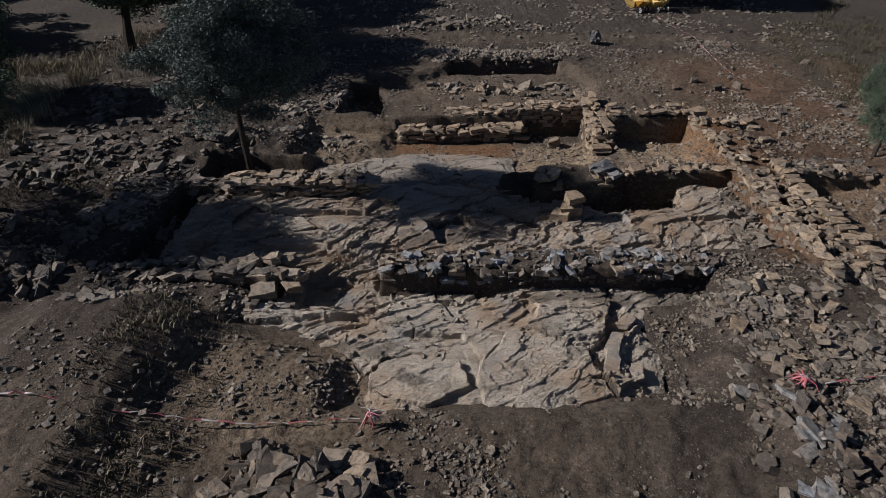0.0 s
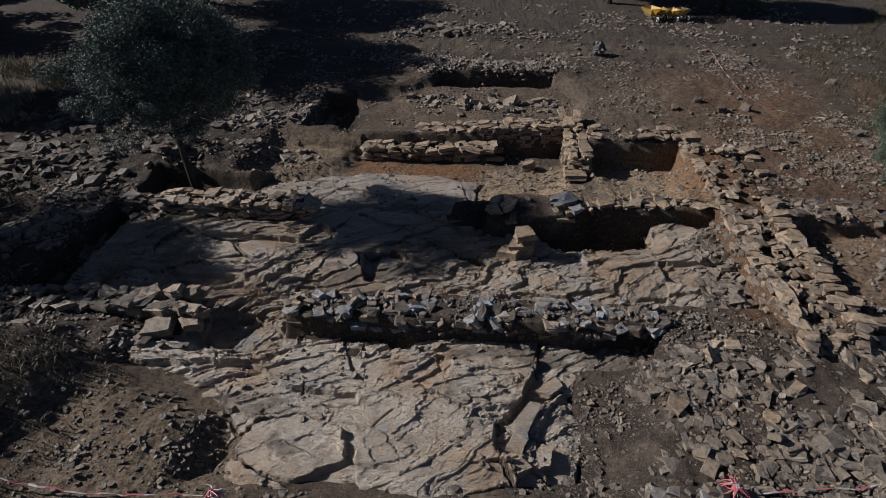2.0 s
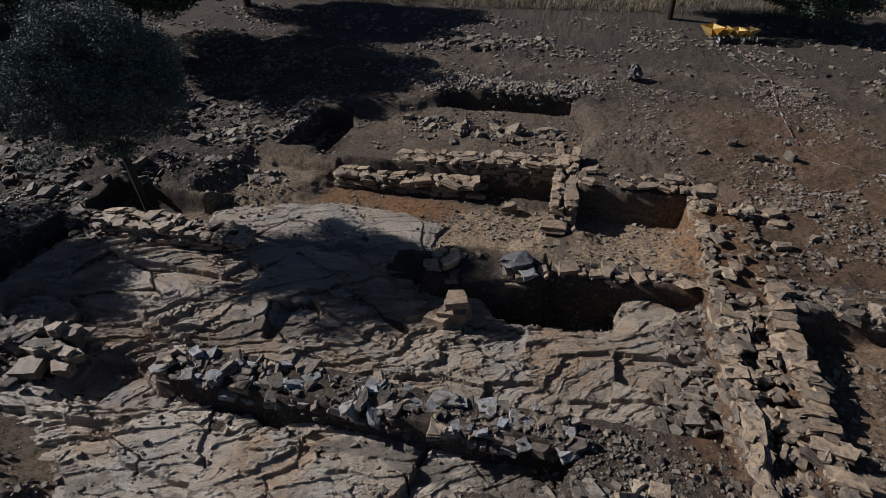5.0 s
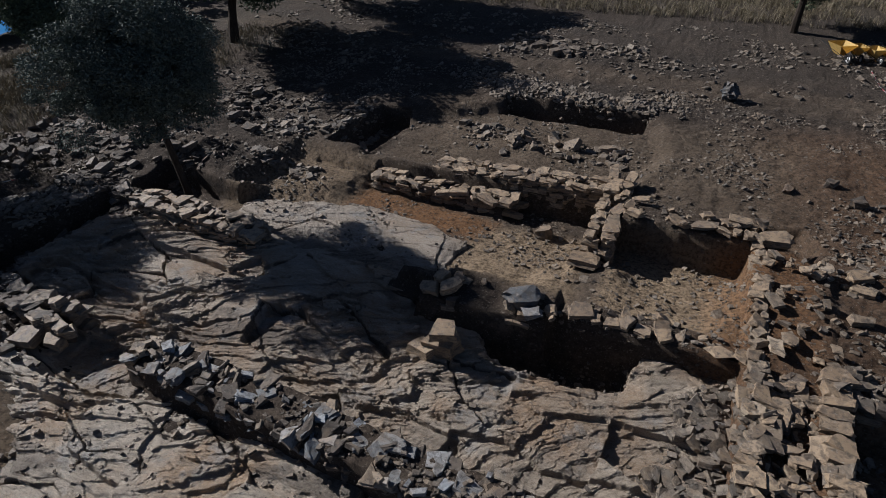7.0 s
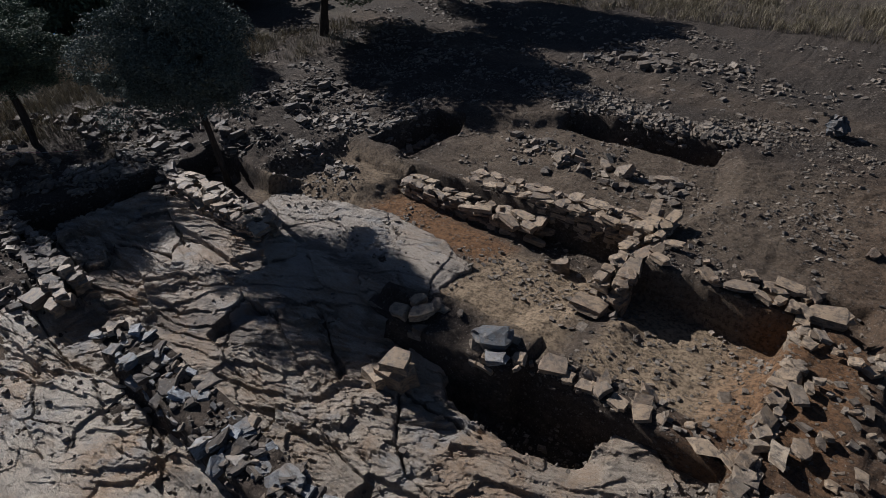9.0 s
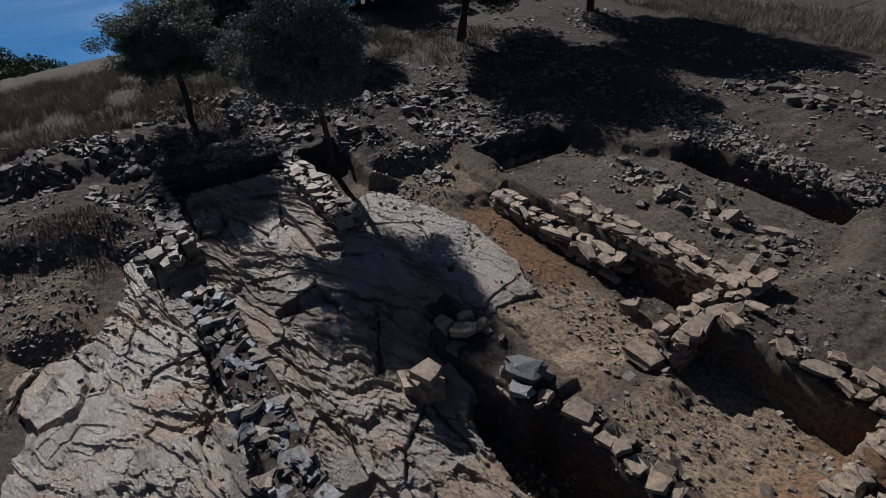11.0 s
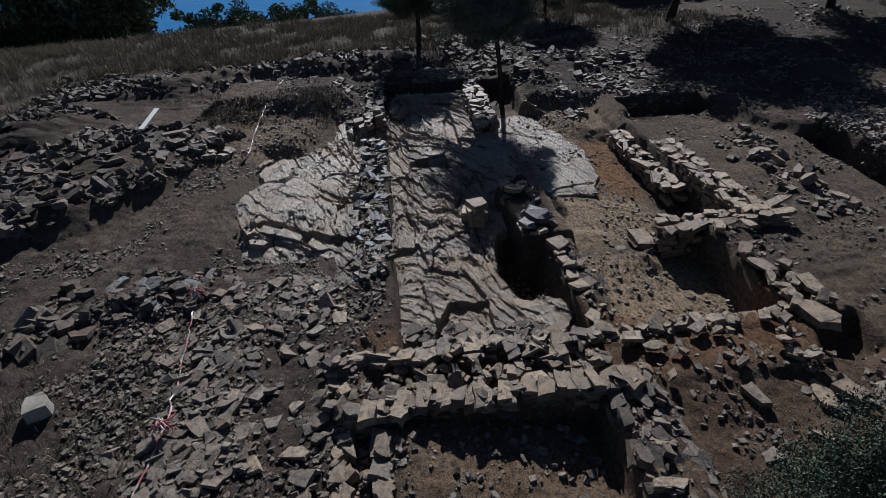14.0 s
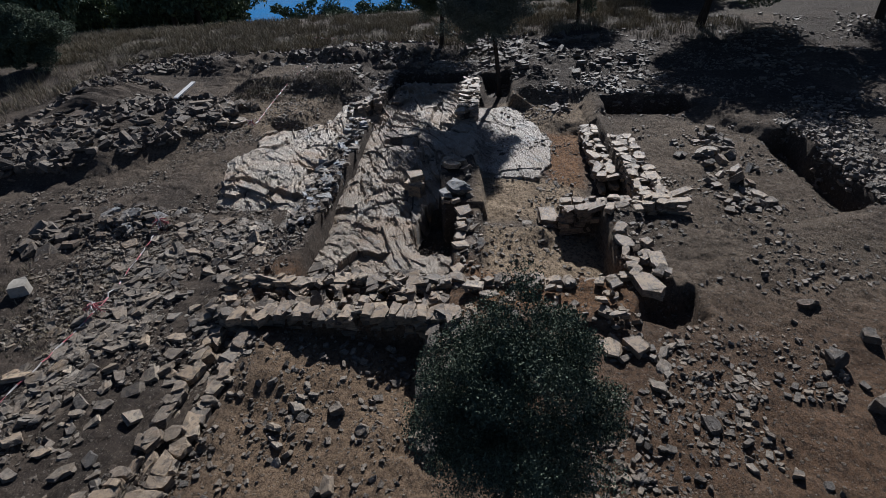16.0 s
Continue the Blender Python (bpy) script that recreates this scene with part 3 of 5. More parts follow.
def soil_kinds(x, y):
    tan = 0.9 * sstep(0.3, -0.3, inside(x, y, [(2.0, 11.4), (4.5, 11.3), (4.4, 13.9), (2.2, 13.6)]))
    tan = np.maximum(tan, 1.0 * sstep(0.2, -0.2, inside(x, y, box(4.9, 11.5, 7.0, 13.7))))
    tan = np.maximum(tan, 0.6 * sstep(0.4, -0.4, inside(x, y, [(-3.4, 11.8), (-1.0, 12.6), (-0.9, 14.5), (-3.3, 14.7)])))
    tan = np.maximum(tan, 0.2 * sstep(0.8, -0.8, inside(x, y, box(-1, 14.6, 8, 18.6))))
    tan = np.maximum(tan, 0.16 * sstep(1.0, -1.0, inside(x, y, box(-9, 1.5, 2.5, 5.0))))
    tan = np.maximum(tan, 0.5 * sstep(0.8, -0.8, inside(x, y, box(-3.7, 3.8, -0.6, 6.4))))
    tan = np.maximum(tan, 0.45 * sstep(0.5, -0.5, inside(x, y, box(8.4, 8.0, 11.4, 11.2))))
    orange = 0.9 * sstep(0.25, -0.2, inside(x, y, [(-1.0, 13.2), (2.2, 13.0), (2.4, 13.8), (-0.9, 14.1)]))
    orange = np.maximum(orange, 0.75 * sstep(0.4, -0.3, inside(x, y, box(6.6, 11.2, 8.0, 13.9))))
    orange = np.maximum(orange, 0.5 * sstep(0.4, -0.3, inside(x, y, box(6.4, 7.6, 8.2, 11.2))))
    orange = np.maximum(orange, 0.4 * sstep(2.0, -2.0, inside(x, y, box(8.0, 11.0, 15, 19))))
    orange = np.maximum(orange, 0.3 * sstep(0.6, -0.6, inside(x, y, box(8.4, 8.0, 12, 11.4))))
    straw = np.maximum(sstep(-9.3, -11.5, x + 0.1 * (y - 5)), sstep(11.5, 14, x - 0.35 * (y - 20)) * sstep(14, 17, y))
    straw = np.maximum(straw, sstep(29, 32, y))
    straw = straw * sstep(-0.5, 0.1, fbm(x / 2, y / 2, 90))
    # dark earth in the north and west, deepened to paint in shadow there
    humus_shade = 0.95 * sstep(18.6, 20.5, y + 0.6 * fbm(x / 1.5, y / 1.5, 93)) * sstep(33, 30, y)
    humus_shade = np.maximum(humus_shade, 0.6 * sstep(0.8, -0.8, inside(x, y, [(-9, 12.6), (-3.2, 12.6), (-2.8, 15), (-2.6, 19), (-9, 19)])))
    humus_shade = np.maximum(humus_shade, 0.5 * sstep(-4.2, -6.5, x) * sstep(-11, -9, x) * sstep(8, 11, y))
    humus_shade = humus_shade * (0.75 + 0.6 * fbm(x / 0.9, y / 0.9, 94))
    path = sstep(1.2, 0.5, np.abs(y - 22.3 + 0.08 * (x + 4) + 0.5 * fbm(x / 3, y / 3, 96)))
    humus_shade = humus_shade * (1 - 0.85 * path)
    tan = np.maximum(tan, 0.1 * path)
    return np.stack([tan, orange, straw, np.clip(humus_shade, 0, 1)], -1)


GX, GY = graded(-7.0, 11.4, 0.042, -2600, 1500), graded(2.0, 20.2, 0.042, -1500, 1500)
mx_, my_ = np.meshgrid(GX, GY)
earth, co = sheet("ground", GX, GY, ground(mx_.ravel(), my_.ravel()).reshape(mx_.shape), EARTH)
layer = earth.data.color_attributes.new("soil", "FLOAT_COLOR", "POINT")
layer.data.foreach_set("color", soil_kinds(co[:, 0], co[:, 1]).astype(np.float32).ravel())
tagged(earth, "brown stony excavated earth with trenches, spoil and dry hillside", "ground", kind="structure")

for k, (poly, *_) in enumerate(ROCKS):
    px_, py_ = [p[0] for p in poly], [p[1] for p in poly]
    xs, ys = np.arange(min(px_) - 0.3, max(px_) + 0.3, 0.016), np.arange(min(py_) - 0.3, max(py_) + 0.3, 0.016)
    ax_, ay_ = np.meshgrid(xs, ys)
    z, edge, _ = bedrock(ax_.ravel(), ay_.ravel(), k)
    rock, at = sheet("bedrock", xs, ys, z.reshape(ax_.shape), BEDROCKS[k], keep=(edge < 0.12))
    layer = rock.data.attributes.new("dirt_shade", "FLOAT", "POINT")
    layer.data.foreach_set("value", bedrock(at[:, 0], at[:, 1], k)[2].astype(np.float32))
    rock.data.polygons.foreach_set("use_smooth", np.zeros(len(rock.data.polygons), bool))
    tagged(rock, ("pale fissured schist outcrop cleared in front of the wall", "ledged grey-brown schist floor of the middle room",
                  "smooth pale rock floor of the north room")[k], "bedrock", kind="structure")

# the lake
xs, ys = np.linspace(-1400, -55, 40), np.linspace(-1200, 1200, 40)
lake, _ = sheet("water", xs, ys, np.full((40, 40), -24.0), WATER)
tagged(lake, "deep blue lake water glittering in low sun", "lake", kind="structure")


# ---- stones ----
def hull_mesh(name, seed, square=0.5, rough=0.2, n=5):
    """A split slab within a unit box: the hull of two uneven many-sided rings, with broken corners."""
    r = random.Random(seed)
    bm = bmesh.new()
    start, lean = r.uniform(0, 6.28), (r.uniform(-0.12, 0.12), r.uniform(-0.12, 0.12))
    tilt = (r.uniform(-0.25, 0.25), r.uniform(-0.25, 0.25))
    ring = []
    for k in range(n):
        a = start + 2 * math.pi * (k + r.uniform(-0.28, 0.28)) / n
        d = r.uniform(0.44, 0.62)
        ring.append((max(-0.52, min(0.52, d * math.cos(a) * 1.15)), max(-0.52, min(0.52, d * math.sin(a) * 1.15))))
    for x, y in ring:
        low, high = r.uniform(0.92, 1.05), r.uniform(1 - rough * 1.6, 1.0)
        bm.verts.new((x * low, y * low, -0.5 + r.uniform(0, 0.12)))
        bm.verts.new((x * high + lean[0], y * high + lean[1], 0.5 - r.uniform(0, 0.16) + tilt[0] * x + tilt[1] * y))
        if r.random() < square:
            bm.verts.new((x * 1.06, y * 1.06, r.uniform(-0.3, 0.2)))
    out = bmesh.ops.convex_hull(bm, input=bm.verts)
    bmesh.ops.delete(bm, geom=list({g for g in out["geom_interior"] + out["geom_unused"] if isinstance(g, bmesh.types.BMVert)}), context="VERTS")
    bmesh.ops.triangulate(bm, faces=bm.faces[:])
    me = bpy.data.meshes.new(name)
    bm.to_mesh(me)
    bm.free()
    return me


def jagged(me, seed, amount=0.05):
    """Splits the faces of a stone and shifts the new corners, for broken layered sides."""
    r = random.Random(seed)
    bm = bmesh.new()
    bm.from_mesh(me)
    old = set(bm.verts)
    bmesh.ops.subdivide_edges(bm, edges=bm.edges[:], cuts=1, use_grid_fill=True)
    bm.normal_update()
    for v in bm.verts:
        if v not in old:
            v.co += v.normal * r.uniform(-amount * 1.6, amount * 0.5)
            v.co += Vector((r.uniform(-1, 1), r.uniform(-1, 1), r.uniform(-0.6, 0.6))) * amount
    bmesh.ops.triangulate(bm, faces=bm.faces[:])
    bm.to_mesh(me)
    bm.free()
    return me


def boulder_mesh(name, seed, n=26):
    """A rounded weathered boulder within a unit box."""
    r = random.Random(seed)
    bm = bmesh.new()
    for _ in range(n):
        v = Vector((r.gauss(0, 1), r.gauss(0, 1), r.gauss(0, 1))).normalized() * 0.5 * r.uniform(0.85, 1.1)
        bm.verts.new(v)
    out = bmesh.ops.convex_hull(bm, input=bm.verts)
    bmesh.ops.delete(bm, geom=list({g for g in out["geom_interior"] + out["geom_unused"] if isinstance(g, bmesh.types.BMVert)}), context="VERTS")
    bmesh.ops.triangulate(bm, faces=bm.faces[:])
    me = bpy.data.meshes.new(name)
    bm.to_mesh(me)
    bm.free()
    return jagged(me, seed, 0.03)


def slab_mesh(name, seed, skew=0.1):
    """A split four-sided slab within a unit box, with one or two broken corners."""
    r = random.Random(seed)
    bm = bmesh.new()
    gone = r.randrange(6)
    for k, (x, y) in enumerate(((-0.5, -0.5), (0.5, -0.5), (0.5, 0.5), (-0.5, 0.5))):
        x, y = x + r.uniform(-skew, skew), y + r.uniform(-skew, skew)
        outs = [(x, y)] if k != gone else [(x * r.uniform(0.3, 0.7), y), (x, y * r.uniform(0.3, 0.7))]
        for a, b in outs:
            w = r.uniform(0.9, 1.0)
            bm.verts.new((a, b, -0.5 + r.uniform(0, 0.1)))
            bm.verts.new((a * w, b * w, 0.5 - r.uniform(0, 0.16)))
    out = bmesh.ops.convex_hull(bm, input=bm.verts)
    bmesh.ops.delete(bm, geom=list({g for g in out["geom_interior"] + out["geom_unused"] if isinstance(g, bmesh.types.BMVert)}), context="VERTS")
    bmesh.ops.triangulate(bm, faces=bm.faces[:])
    me = bpy.data.meshes.new(name)
    bm.to_mesh(me)
    bm.free()
    return me


def stone_set(name, material, count, seed, square, fine=True):
    made = []
    for k in range(count):
        if k % 2:
            me = slab_mesh(name, seed + k, 0.1 + 0.04 * (k % 4))
        else:
            me = hull_mesh(name, seed + k, square, 0.06 + 0.03 * (k % 6), (4, 5, 4, 6, 5, 4, 7)[k % 7])
        if fine:
            jagged(me, seed + k, 0.05 if k % 2 else 0.062)
        me.materials.append(material)
        made.append(me)
    return made


BLOCKS = stone_set("stone", STONE, 22, 10, 0.5)
BLUES = stone_set("stone", STONE_BLUE, 16, 40, 0.6)
PALES = stone_set("stone", STONE_PALE, 16, 70, 0.3)
CHIPS = stone_set("stone", STONE, 22, 120, 0.4, False)
DARKS = stone_set("stone", STONE_DARK, 16, 90, 0.5)


def root(name, x, y, z, turn=0.0):
    ob = new(name)
    ob.matrix_world = pose(x, y, z, 0, 0, turn)
    ob.empty_display_size = 0.2
    return ob


def stone_part(parent, mesh, m, size):
    ob = new("stone", mesh)
    ob.parent = parent
    ob.matrix_basis = m @ Matrix.Diagonal((*size, 1))
    return ob


def dry_wall(name, label, p0, p1, width, z_foot, z_top, meshes, seed, faces=(1, 1), course=0.11, length=(0.18, 0.42), slabs=1.0, z_end=None, gaps=0.08, caps=(0, 0), bulk=1.0, sag=0.0):
    """Coursed stones on the faces of a wall core and slabs on its top, each stone a part."""
    r = random.Random(seed)
    run = math.hypot(p1[0] - p0[0], p1[1] - p0[1])
    w = root(name, p0[0], p0[1], z_foot, math.degrees(math.atan2(p1[1] - p0[1], p1[0] - p0[0])))
    tagged(w, label, "stone wall", kind="structure")
    z_end = z_top if z_end is None else z_end
    for side, on in zip((-1, 1), faces):
        if not on:
            continue
        z = 0.0
        while True:
            h = course * r.uniform(0.7, 1.35)
            u = r.uniform(-0.1, 0.05)
            any_left = False
            while u < run:
                l = r.uniform(*length)
                top = (z_top + (z_end - z_top) * u / run) - z_foot
                if z + h * 0.6 < top:
                    any_left = True
                    if r.random() > gaps:
                        d = r.uniform(0.16, 0.28)
                        m = pose(u + l / 2, side * (width / 2 - d / 2 + r.uniform(-0.03, 0.04)), z + h / 2, r.gauss(0, 6), r.gauss(0, 5), r.gauss(0, 8))
                        stone_part(w, r.choice(meshes), m, (l * 1.06, d, h * 1.12))
                u += l
            z += h
            if not any_left or z > 2:
                break
    for side, on in zip((-1, 1), caps):      # a row of flat slabs along the edge of the top
        u = 0.0
        while on and u < run:
            l = r.uniform(0.16, 0.46)
            top = (z_top + (z_end - z_top) * u / run) - z_foot
            if r.random() > 0.24:
                d, h = r.uniform(0.14, 0.32), r.uniform(0.05, 0.11)
                m = pose(u + l / 2, side * (width / 2 - d / 2 + r.uniform(0.0, 0.05)), top + h * r.uniform(-0.1, 0.4), r.gauss(0, 7), r.gauss(0, 6), r.gauss(0, 13))
                stone_part(w, r.choice(meshes), m, (l * 1.08, d, h))
            u += l
    for k in range(int(run * width * 34 * slabs)):
        u, v = r.uniform(0, run), r.uniform(-width / 2, width / 2)
        top = (z_top + (z_end - z_top) * u / run) - z_foot - sag * max(0.0, 1 - (2.6 * v / width) ** 2)
        l = (0.07 + 0.26 * r.random() ** 1.8) * bulk
        m = pose(u, v * 0.95, top + r.uniform(-0.07, 0.03), r.gauss(0, 14), r.gauss(0, 14), r.choice((0, 90)) + r.gauss(0, 25))
        stone_part(w, r.choice(meshes), m, (l, l * r.uniform(0.45, 0.85), min(l * 0.5, r.uniform(0.035, 0.085) * bulk)))
    return w


def edge_row(wall, u0, u1, v, z, meshes, seed, along=(0.16, 0.26), across=(0.28, 0.46), high=(0.09, 0.15)):
    """A neat row of blocks set side by side on a wall's edge, in the wall's own measures."""
    r = random.Random(seed)
    u = u0
    while u < u1:
        l = r.uniform(*along)
        h = r.uniform(*high)
        m = pose(u + l / 2, v + r.gauss(0, 0.025), z - h * 0.3 + r.uniform(-0.02, 0.02), r.gauss(0, 5), r.gauss(0, 5), r.gauss(0, 9))
        stone_part(wall, r.choice(meshes), m, (l * 0.98, r.uniform(*across), h))
        u += l + (r.uniform(0.05, 0.25) if r.random() < 0.22 else 0)


def loose_stone(mesh, x, y, size, turn, label, group, lift=0.35, tilt=(0, 0), z=None, name="loose_stone"):
    ob = new(name, mesh)
    zz = float(surface(x, y)[0]) if z is None else z
    ob.matrix_world = pose(x, y, zz + size[2] * lift, tilt[0], tilt[1], turn) @ Matrix.Diagonal((*size, 1))
    return tagged(ob, label, "stone", group)


def scatter(name, label, zones, seed, material=RUBBLE, category="rubble"):
    """Countless stones in one mesh. Zones: outline, count, least and greatest size, flatness, tilt, and whether they lie evenly."""
    rs = np.random.RandomState(seed)
    vs, fs, count = [], [], 0
    shapes = []
    for me in CHIPS:
        v, f = np.zeros(len(me.vertices) * 3), np.zeros(len(me.polygons) * 3, int)
        me.vertices.foreach_get("co", v)
        me.polygons.foreach_get("vertices", f)
        shapes.append((v.reshape(-1, 3), f.reshape(-1, 3)))
    for poly, n, lo, hi, flat, tilt, *even in zones:
        px_, py_ = [p[0] for p in poly], [p[1] for p in poly]
        x = rs.uniform(min(px_) - 0.3, max(px_) + 0.3, n * 4)
        y = rs.uniform(min(py_) - 0.3, max(py_) + 0.3, n * 4)
        ok = inside(x, y, poly) + 0.5 * fbm(x / 0.8, y / 0.8, seed) < 0
        clump = 1.5 * fbm(x / 1.1, y / 1.1, seed + 3) + 0.25 > rs.uniform(0, 0.7, n * 4)
        if even:
            ok, clump = inside(x, y, poly) + 0.25 * fbm(x / 0.5, y / 0.5, seed) < 0, np.ones(n * 4, bool)
        if hi < 0.12:
            for rock_poly, *_ in ROCKS:
                ok &= (inside(x, y, rock_poly) > -0.1) | (rs.uniform(0, 1, n * 4) < 0.12)
        x, y = x[ok & clump][:n], y[ok & clump][:n]
        m = len(x)
        z = surface(x, y)
        size = lo * (hi / lo) ** (rs.uniform(0, 1, m) ** 1.7)
        dims = np.stack([size, size * rs.uniform(0.45, 0.95, m), size * flat * rs.uniform(0.4, 1.2, m)], -1)
        a, b, c = np.radians(rs.normal(0, tilt, m)), np.radians(rs.normal(0, tilt, m)), rs.uniform(0, 6.283, m)
        one, nil = np.ones(m), np.zeros(m)
        rx = np.stack([one, nil, nil, nil, np.cos(a), -np.sin(a), nil, np.sin(a), np.cos(a)], -1).reshape(-1, 3, 3)
        ry = np.stack([np.cos(b), nil, np.sin(b), nil, one, nil, -np.sin(b), nil, np.cos(b)], -1).reshape(-1, 3, 3)
        rz = np.stack([np.cos(c), -np.sin(c), nil, np.sin(c), np.cos(c), nil, nil, nil, one], -1).reshape(-1, 3, 3)
        rot = rx @ ry @ rz
        at = np.stack([x, y, z + dims[:, 2] * 0.3], -1)
        which = rs.randint(0, len(shapes), m)
        for k, (v, f) in enumerate(shapes):
            sel = which == k
            if not sel.any():
                continue
            w = np.einsum("nij,nvj->nvi", rot[sel], v[None] * dims[sel][:, None, :]) + at[sel][:, None, :]
            vs.append(w.reshape(-1, 3))
            fs.append((f[None] + count + len(v) * np.arange(sel.sum())[:, None, None]).reshape(-1, 3))
            count += len(v) * int(sel.sum())
    co, tri = np.concatenate(vs), np.concatenate(fs)
    me = bpy.data.meshes.new(name)
    me.vertices.add(len(co))
    me.vertices.foreach_set("co", co.astype(np.float32).ravel())
    me.loops.add(len(tri) * 3)
    me.loops.foreach_set("vertex_index", tri.astype(np.int32).ravel())
    me.polygons.add(len(tri))
    me.polygons.foreach_set("loop_start", np.arange(0, len(tri) * 3, 3, dtype=np.int32))
    me.polygons.foreach_set("use_smooth", np.zeros(len(tri), bool))
    me.update(calc_edges=True)
    me.materials.append(material)
    return tagged(new(name, me), label, category, kind="stuff")


# ---- walls ----
dry_wall("wall_middle", "low ruined wall of bluish and grey schist rubble", (-0.95, 7.78), (5.05, 7.72), 0.62, -0.5, -0.16, BLUES + BLOCKS[:6] + DARKS[:10], 1, (1, 1), 0.1, (0.12, 0.28), 0.9, -0.2, 0.45, bulk=1.15)
dry_wall("wall_southwest", "short ruined wall of weathered schist blocks", (-5.6, 7.82), (-2.6, 7.78), 0.52, -0.62, -0.24, BLOCKS + DARKS, 2, (1, 1), 0.15, (0.22, 0.46), 0.5, caps=(1, 1))
dry_wall("wall_west", "dry schist wall with flat slabs along its top", (-4.6, 10.9), (-1.4, 10.88), 0.56, -0.5, -0.14, BLOCKS + PALES, 3, (1, 1), 0.08, (0.2, 0.4), 0.7, -0.2, caps=(1, 1))
dry_wall("wall_baulk", "earth baulk topped with broken schist stones", (2.4, 10.72), (4.42, 10.95), 0.68, -0.36, -0.16, BLOCKS + PALES + DARKS[:6], 4, (1, 0), 0.1, (0.14, 0.3), 0.35, gaps=0.45)
dry_wall("wall_south_room", "earth-cored wall capped with pale flat schist slabs", (4.6, 11.2), (7.0, 11.2), 0.5, -0.36, -0.22, PALES, 5, (0, 0), 0.1, (0.2, 0.44), 0.45, caps=(1, 0))
dry_wall("wall_north_low", "low bench of pale schist slabs in courses", (-0.9, 14.32), (2.4, 14.32), 0.48, -0.92, -0.6, PALES, 6, (1, 1), 0.085, (0.2, 0.5), 0.6, caps=(1, 1))
dry_wall("wall_north", "coursed schist wall stepped up towards its corner", (0.5, 14.9), (4.6, 14.88), 0.56, -0.95, -0.38, PALES, 7, (1, 1), 0.09, (0.18, 0.42), 0.7, -0.1, caps=(1, 1))
dry_wall("wall_cross", "narrow cross wall of stacked schist blocks", (4.6, 13.0), (4.6, 15.15), 0.5, -0.9, -0.2, PALES, 8, (1, 1), 0.1, (0.2, 0.4), 0.7, -0.08, caps=(1, 1))
dry_wall("wall_north_room", "schist slabs laid along the top of an earth face", (4.9, 14.1), (7.2, 14.1), 0.62, -0.22, -0.04, PALES, 9, (0, 0), 0.075, (0.2, 0.46), 0.5, caps=(1, 1))
east_wall = dry_wall("wall_east_south", "wide tumbled schist wall with a row of blocks along its edge", (7.62, 7.1), (7.62, 10.9), 1.12, -0.5, -0.12, BLOCKS + PALES + DARKS[:5], 10, (1, 1), 0.11, (0.16, 0.34), 1.5, -0.1, bulk=1.15, sag=0.09)
dry_wall("wall_east_north", "wide tumbled schist wall beside the small room", (7.62, 10.9), (7.62, 13.75), 1.1, -0.5, -0.12, BLOCKS + PALES, 14, (0, 1), 0.11, (0.16, 0.34), 0.55, -0.08)
kerb = dry_wall("wall_kerb", "double row of schist blocks set in earth", (8.25, 7.66), (11.2, 7.58), 0.62, -0.55, -0.3, BLOCKS + PALES, 11, (1, 1), 0.15, (0.22, 0.42), 0.3, -0.34)
# dark stones here paint in the shade on the spur's east faces
dry_wall("wall_spur", "stub of schist wall beside the sounding, shade of its faces coloured in", (8.2, 11.05), (10.3, 11.1), 0.74, -0.62, -0.14, DARKS + BLOCKS[:8], 12, (1, 1), 0.12, (0.18, 0.4), 1.1, -0.3, bulk=1.2)

edge_row(east_wall, 0.5, 3.85, -0.42, 0.42, PALES, 301)
edge_row(east_wall, 0.6, 3.8, 0.44, 0.4, PALES + BLOCKS, 302, (0.16, 0.34), (0.16, 0.28), (0.07, 0.12))
edge_row(kerb, 0.0, 2.9, -0.3, 0.26, PALES + BLOCKS, 303, (0.14, 0.32), (0.16, 0.3), (0.08, 0.15))
edge_row(kerb, 0.0, 2.9, 0.24, 0.26, PALES + BLOCKS, 304, (0.14, 0.32), (0.16, 0.3), (0.08, 0.15))

# ---- single stones ----
LEAVES = [jagged(slab_mesh("stone", 410 + k, 0.2), 410 + k, 0.04) for k in range(5)]
for me in LEAVES:
    me.materials.append(BEDROCKS[0])
BOULDERS = [boulder_mesh("stone", 201), boulder_mesh("stone", 202), boulder_mesh("stone", 203, 40)]
for me, m in zip(BOULDERS, (LICHEN_STONE, LICHEN_STONE, STONE_PALE)):
    me.materials.append(m)


for k, (x, y, sx, sy, turn) in enumerate(((2.74, 5.55, 0.4, 0.19, 68), (2.92, 6.0, 0.44, 0.2, 58), (3.08, 5.35, 0.36, 0.2, 82), (2.72, 5.18, 0.26, 0.2, 30), (3.3, 6.55, 0.42, 0.26, 40))):
    loose_stone(LEAVES[k], x, y, (sx, sy, 0.12), turn, "pale split slab in the open joint of the rock", "split slabs", 0.35, (6 - 3 * k, 8))
loose_stone(PALES[3], 3.02, 9.88, (0.46, 0.4, 0.3), 5, "pale squared schist block standing on the rock floor", "", 0.45)
loose_stone(PALES[5], 3.04, 9.86, (0.38, 0.34, 0.18), 15, "pale squared schist block resting on another block", "", 0.3, z=-0.25)
loose_stone(BOULDERS[0], 3.92, 10.92, (0.66, 0.5, 0.42), 20, "dark bluish schist boulder on the earth baulk", "", 0.35, z=-0.24)
